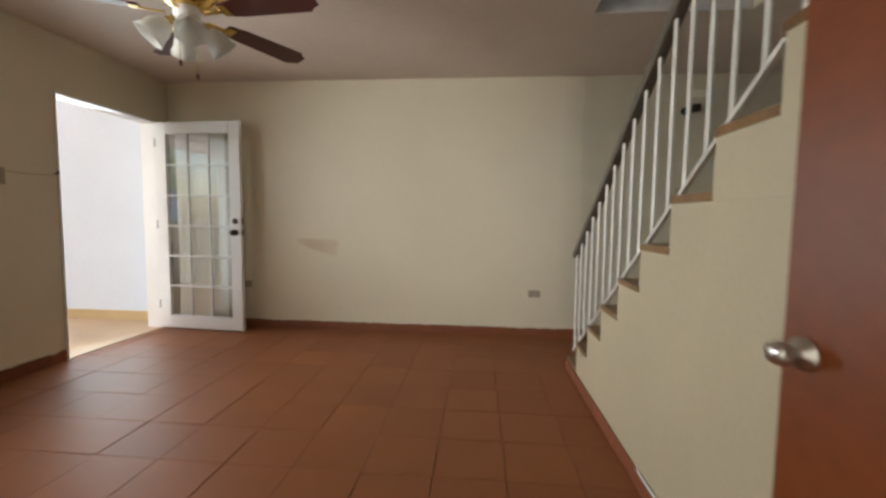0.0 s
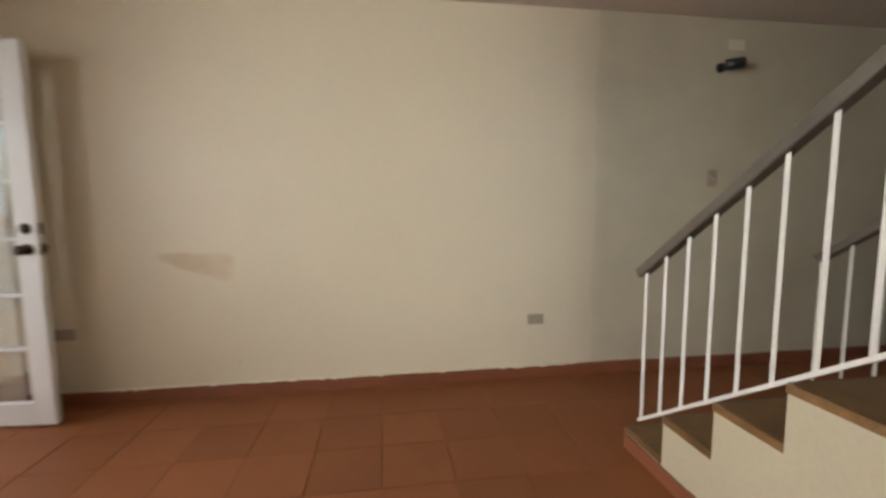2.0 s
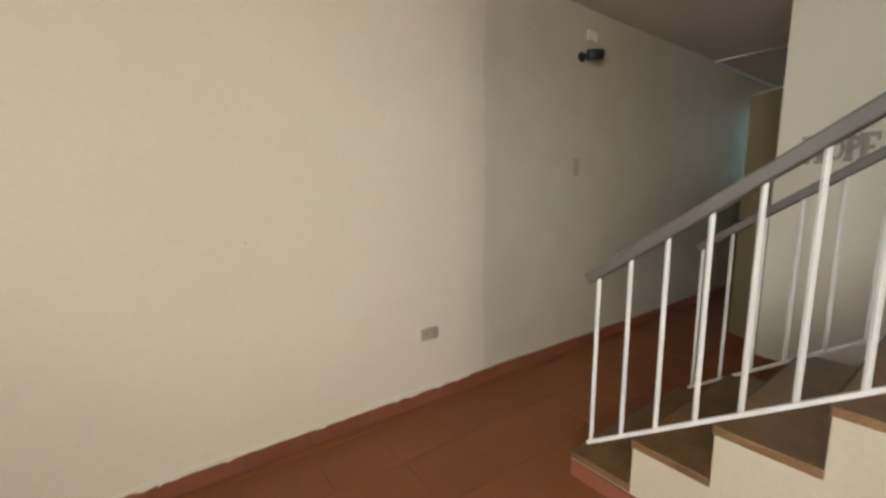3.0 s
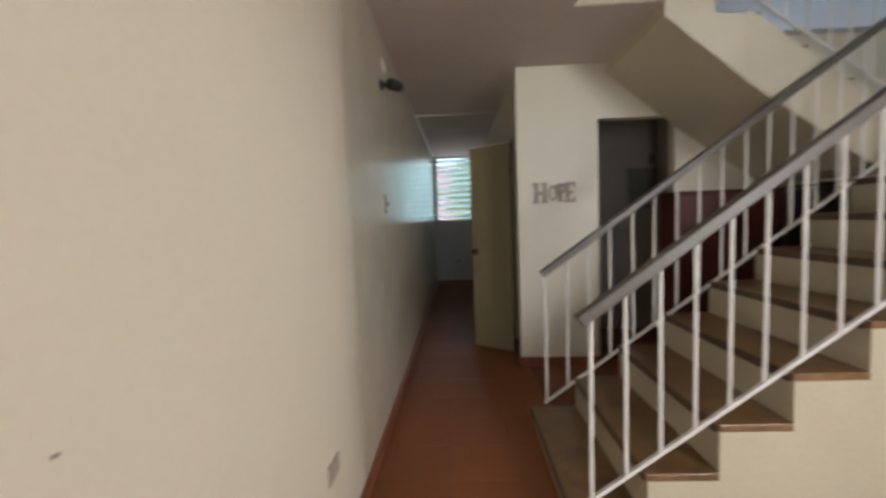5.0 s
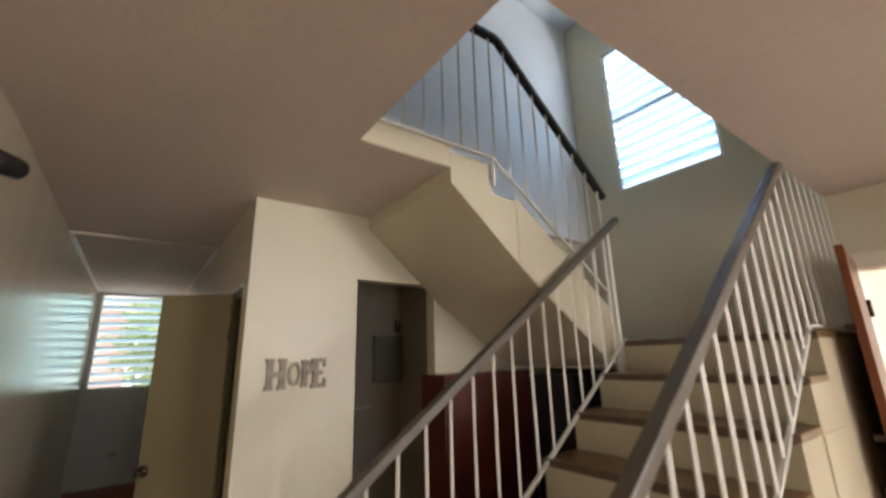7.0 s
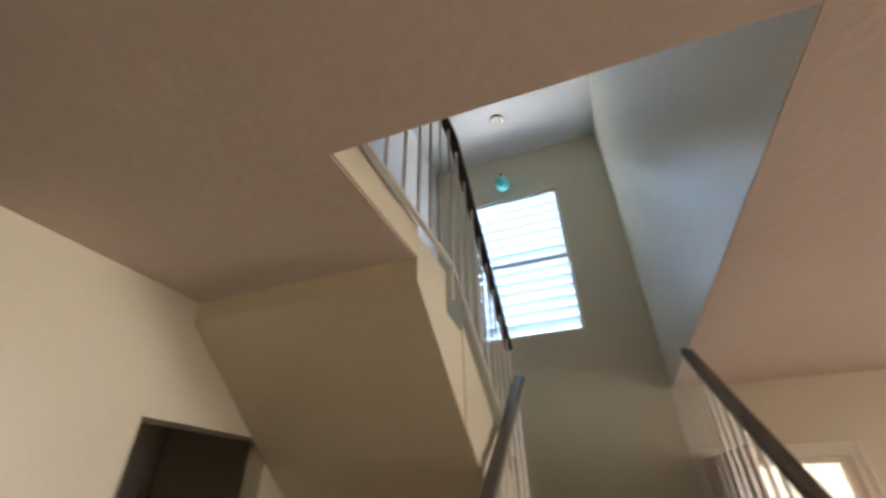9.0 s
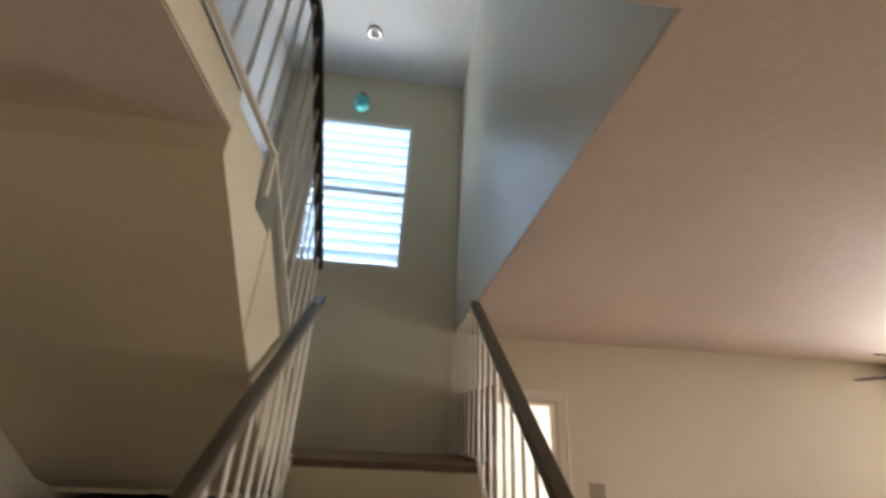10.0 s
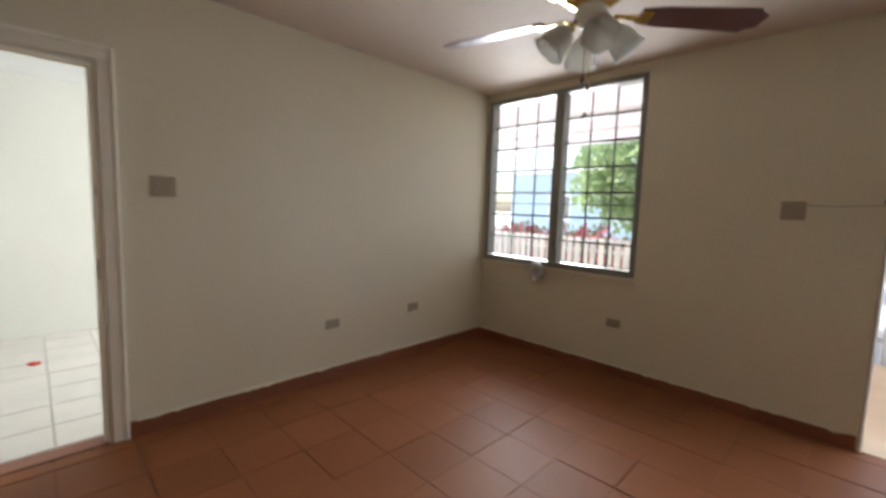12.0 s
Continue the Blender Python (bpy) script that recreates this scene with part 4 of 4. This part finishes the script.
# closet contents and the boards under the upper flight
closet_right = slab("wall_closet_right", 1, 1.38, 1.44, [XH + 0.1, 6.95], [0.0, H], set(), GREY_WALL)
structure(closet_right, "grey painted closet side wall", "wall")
panel = thing("wall_panel", "grey-green metal panel box on the closet wall", "panel box", (6.95, 1.60, 1.53))
box("box_body", (-0.06, -0.15, -0.21), (-0.001, 0.15, 0.21), GREY_PANEL, panel, "", 0.006)
box("lid", (-0.066, -0.14, -0.2), (-0.0605, 0.14, 0.2), GREY_PANEL, panel, "", 0.003)
hook = thing("coat_hook", "black hook on the closet wall", "hook", (6.95, 1.5, 1.84))
bar("hook_plate", (-0.004, 0, -0.05), (-0.004, 0, 0.05), 0.03, 0.008, BLACK, hook)
bar("prong", (-0.006, 0, -0.03), (-0.07, 0, -0.045), 0.014, 0.014, BLACK, hook)
bar("prong", (-0.07, 0, -0.045), (-0.085, 0, 0.02), 0.014, 0.014, BLACK, hook)
towel = thing("towel_bar", "grey towel bar on the closet wall", "towel bar", (6.95, 1.95, 1.12))
bar("rail", (-0.06, -0.18, 0), (-0.06, 0.18, 0), 0.016, 0.016, STEEL, towel, "", 0.003)
for s in (-0.17, 0.17):
    bar("bracket", (-0.001, s, 0), (-0.06, s, 0), 0.02, 0.02, STEEL, towel)
board = thing("red_cabinet", "dark red wooden cabinet under the upper flight", "cabinet", (5.56, 1.15, 0.0))
box("body", (0.0, 0.0, 0.0), (0.27, 0.78, 1.40), RED_BOARD, board, "", 0.006)
box("top", (-0.012, -0.005, 1.40), (0.275, 0.785, 1.418), RED_BOARD, board, "", 0.004)
for k in range(2):
    d = box("door", (-0.018, 0.01 + 0.385 * k, 0.05), (-0.001, 0.38 + 0.385 * k, 1.385), RED_BOARD, board, "", 0.004)
black = thing("black_block", "black block tucked under the landing", "cabinet", (5.2, 0.42, 0.0))
box("body", (0.0, 0.0, 0.0), (0.35, 0.72, 1.40), BLACK, black, "", 0.01)
box("door", (-0.02, 0.012, 0.05), (-0.001, 0.708, 1.38), BLACK, black, "", 0.006)

# stairwell lamp and turquoise globe
spot = thing("ceiling_lamp", "small round white lamp on the upper ceiling", "ceiling lamp", (4.84, 0.553, TOP))
lathe("ring", [(0.065, -0.001), (0.07, -0.02), (0.055, -0.03), (0.04, -0.022), (0.03, -0.012)], STEEL, spot, "", None, 24)
lathe("lens", [(0.036, -0.013), (0.03, -0.02), (0.01, -0.024)], SHADE, spot, "", None, 20)
globe = thing("turquoise_lamp", "turquoise glass globe lamp above the landing window", "wall lamp", (4.935, 0.0, 4.735))
lathe("socket", [(0.02, 0.05), (0.026, 0.06), (0.026, 0.09), (0.015, 0.1)], BLACK, globe, "", pose(0, 0.075, 0), 16)
bar("bracket", (0, 0.001, 0.085), (0, 0.075, 0.085), 0.02, 0.02, BLACK, globe)
lathe("globe", [(0.01, -0.12), (0.045, -0.11), (0.075, -0.07), (0.08, -0.02), (0.06, 0.03), (0.025, 0.055)], TURQUOISE, globe, "turquoise glass globe", pose(0, 0.075, 0), 24)

scrap = thing("red_scrap", "crumpled red scrap on the side room floor", "scrap", (3.39, -1.70, 0.0))
bm = bmesh.new()
bmesh.ops.create_icosphere(bm, subdivisions=2, radius=0.035)
for v in bm.verts:
    v.co = Vector((v.co.x * 1.2, v.co.y * 0.8, (v.co.z + 0.035) * 0.45)) * (1 + 0.35 * noise.noise(v.co * 60))
    v.co.z = max(0.0, v.co.z)
part("paper", bm, RED, scrap)


# ---- outside ----
for px_, py_ in ((-5.4, -4.3), (-5.4, 1.9)):
    post = thing("carport_post", "white square carport post", "post", (px_, py_, -0.25), "carport posts")
    box("shaft", (-0.06, -0.06, 0.0), (0.06, 0.06, 3.085), WHITE, post, "", 0.006)
    box("foot", (-0.1, -0.1, 0.0), (0.1, 0.1, 0.05), WHITE, post, "", 0.006)
for k in range(5):
    structure(box("roof_beam", (-0.3 - 1.3 * k, -5.0, 2.84), (-0.25 - 1.3 * k, 4.14, 2.898), WHITE), "white carport roof beam", "beam")
fence = thing("fence", "white picket fence beyond the porch", "fence", (-2.9, 0, 0))
for k in range(60):
    y = -3.0 + 0.13 * k
    box("picket", (-0.012, y - 0.045, -0.25), (0.012, y + 0.045, 0.95), WHITE, fence)
for z in (0.1, 0.75):
    box("fence_rail", (-0.04, -3.1, z - 0.03), (-0.013, 4.9, z + 0.03), WHITE, fence)


def leafy(name, label, category, at, radius, count, size, mats, flat=1.0, trunk=0.0):
    t = thing(name, label, category, at)
    rng = random.Random(int(abs(at[0] * 31 + at[1] * 17)) + count)
    if trunk:
        lathe("trunk", [(0.16, 0.0), (0.11, trunk * 0.5), (0.08, trunk), (0.03, trunk + radius * 0.6)], BARK, t, "", None, 10,
              lambda i, z: 0.12 * math.sin(i * 1.7 + z * 3))
    for nm, mat, share in mats:
        verts, faces = [], []
        for _ in range(int(count * share)):
            d = Vector((rng.gauss(0, 1), rng.gauss(0, 1), rng.gauss(0, 1))).normalized()
            lump = 1 + 0.35 * noise.noise(d * 2.3 + Vector(at))
            c = Vector((d.x, d.y, d.z * flat)) * radius * lump * rng.uniform(0.55, 1.0) + Vector((0, 0, trunk + radius * flat))
            rot = Euler((rng.uniform(0, 6.3), rng.uniform(0, 6.3), rng.uniform(0, 6.3))).to_matrix()
            s = size * rng.uniform(0.6, 1.3)
            base = len(verts)
            for u, v, w in ((-0.5, 0, 0), (0, -0.28, 0.06), (0.5, 0, 0), (0, 0.28, 0.06)):
                verts.append(c + rot @ Vector((u * s, v * s, w * s)))
            faces += [(base, base + 1, base + 2), (base, base + 2, base + 3)]
        me = bpy.data.meshes.new(nm)
        me.from_pydata(verts, [], faces)
        me.materials.append(mat)
        ob = new(nm, me)
        ob.parent = t
    return t


leafy("tree", "green leafy garden tree", "tree", (-7.2, -1.0, -0.25), 1.6, 5000, 0.22, (("crown", LEAF, 1.0),), 0.9, 1.2)
leafy("tree", "green leafy tree across the yard", "tree", (-9.5, 1.5, -0.25), 1.5, 4000, 0.22, (("crown", LEAF, 1.0),), 0.9, 1.4)
leafy("tree", "green tree behind the hall window", "tree", (15.2, 2.5, -0.25), 1.5, 4500, 0.2, (("crown", LEAF, 1.0),), 1.0, 0.9)
for y in (-3.2, -2.0, -0.7, 0.6):
    leafy("flower_bush", "bush with red flowers behind the fence", "bush", (-3.7, y, -0.25), 0.74, 1900, 0.14, (("foliage", LEAF, 0.5), ("blossom", FLOWER, 0.5)), 0.95)


def small_house(name, label, lo, hi, wall_mat, face_x, ys, zs):
    h = thing(name, label, "house", (0, 0, 0))
    box("wall", lo, hi, wall_mat, h)
    box("roof", (lo[0] - 0.4, lo[1] - 0.4, hi[2]), (hi[0] + 0.4, hi[1] + 0.4, hi[2] + 0.2), ROOF, h)
    s = 1 if face_x > (lo[0] + hi[0]) / 2 else -1
    for y in ys:
        for z in zs:
            x0, x1 = sorted((face_x, face_x + s * 0.04))
            w = box("window", (x0, y, z), (x1, y + 1.1, z + 1.1), WHITE, h)
            x0, x1 = sorted((face_x + s * 0.041, face_x + s * 0.05))
            box("pane", (x0, y + 0.08, z + 0.08), (x1, y + 1.02, z + 1.02), FRAME_GREEN, w)
    return h


small_house("house", "pale blue house across the street", (-19, -9, -0.25), (-13, 1.5, 3.0), HOUSE_BLUE, -13, (-7, -4, -1.5), (1.0,))
small_house("house", "pale pink house beyond the yard", (-20, 3.5, -0.25), (-13.5, 13, 3.0), HOUSE_PINK, -13.5, (5, 8.5), (1.0,))
small_house("house", "pale pink house behind the garden", (16, 3.7, -0.25), (20.5, 9, 2.9), HOUSE_PINK, 16, (5.5,), (0.9,))


# ---- floor tiles, last ----
def tile_mesh(sx, sy, th=0.008):
    bm = bmesh.new()
    c = 0.0022
    lo_ = [bm.verts.new((x, y, 0)) for x, y in ((0, 0), (sx, 0), (sx, sy), (0, sy))]
    hi_ = [bm.verts.new((x, y, th)) for x, y in ((c, c), (sx - c, c), (sx - c, sy - c), (c, sy - c))]
    bm.faces.new(hi_)
    for i in range(4):
        j = (i + 1) % 4
        bm.faces.new([lo_[i], lo_[j], hi_[j], hi_[i]])
    bmesh.ops.recalc_face_normals(bm, faces=bm.faces)
    me = bpy.data.meshes.new("tile")
    bm.to_mesh(me)
    bm.free()
    return me


def lay_tiles(parent, x0, x1, y0, y1, ax, ay, pitch, joint, z, material, skip, seed, lip=0.13):
    rng = random.Random(seed)
    cache = {}
    i0, i1 = math.floor((x0 - ax) / pitch), math.ceil((x1 - ax) / pitch)
    j0, j1 = math.floor((y0 - ay) / pitch), math.ceil((y1 - ay) / pitch)
    for i in range(i0, i1):
        for j in range(j0, j1):
            xa, xb = max(x0, ax + i * pitch + joint / 2), min(x1, ax + (i + 1) * pitch - joint / 2)
            ya, yb = max(y0, ay + j * pitch + joint / 2), min(y1, ay + (j + 1) * pitch - joint / 2)
            if xb - xa < 0.02 or yb - ya < 0.02 or skip((xa + xb) / 2, (ya + yb) / 2):
                continue
            key = (round(xb - xa, 3), round(yb - ya, 3))
            if key not in cache:
                cache[key] = tile_mesh(*key)
                cache[key].materials.append(material)
            ob = new("tile", cache[key])
            ob.parent = parent
            ob.matrix_basis = pose(xa, ya, z + rng.uniform(-0.0012, 0.0008), rng.uniform(-lip, lip), rng.uniform(-lip, lip), 0)


lay_tiles(floor, 0.013, XE - 0.013, 0.013, WA - 0.013, 1.40, 2.04, 0.322, 0.0016, -0.0075, TILE,
          lambda x, y: (x > XS - 0.02 and y < 2.9) or (x > XH - 0.02 and y < 3.075), 3)
lay_tiles(side_f, 0.1, 4.45, -2.61, -0.14, 3.32, -1.76, 0.33, 0.006, -0.008, PALE_TILE, lambda x, y: x < 1.6, 5)
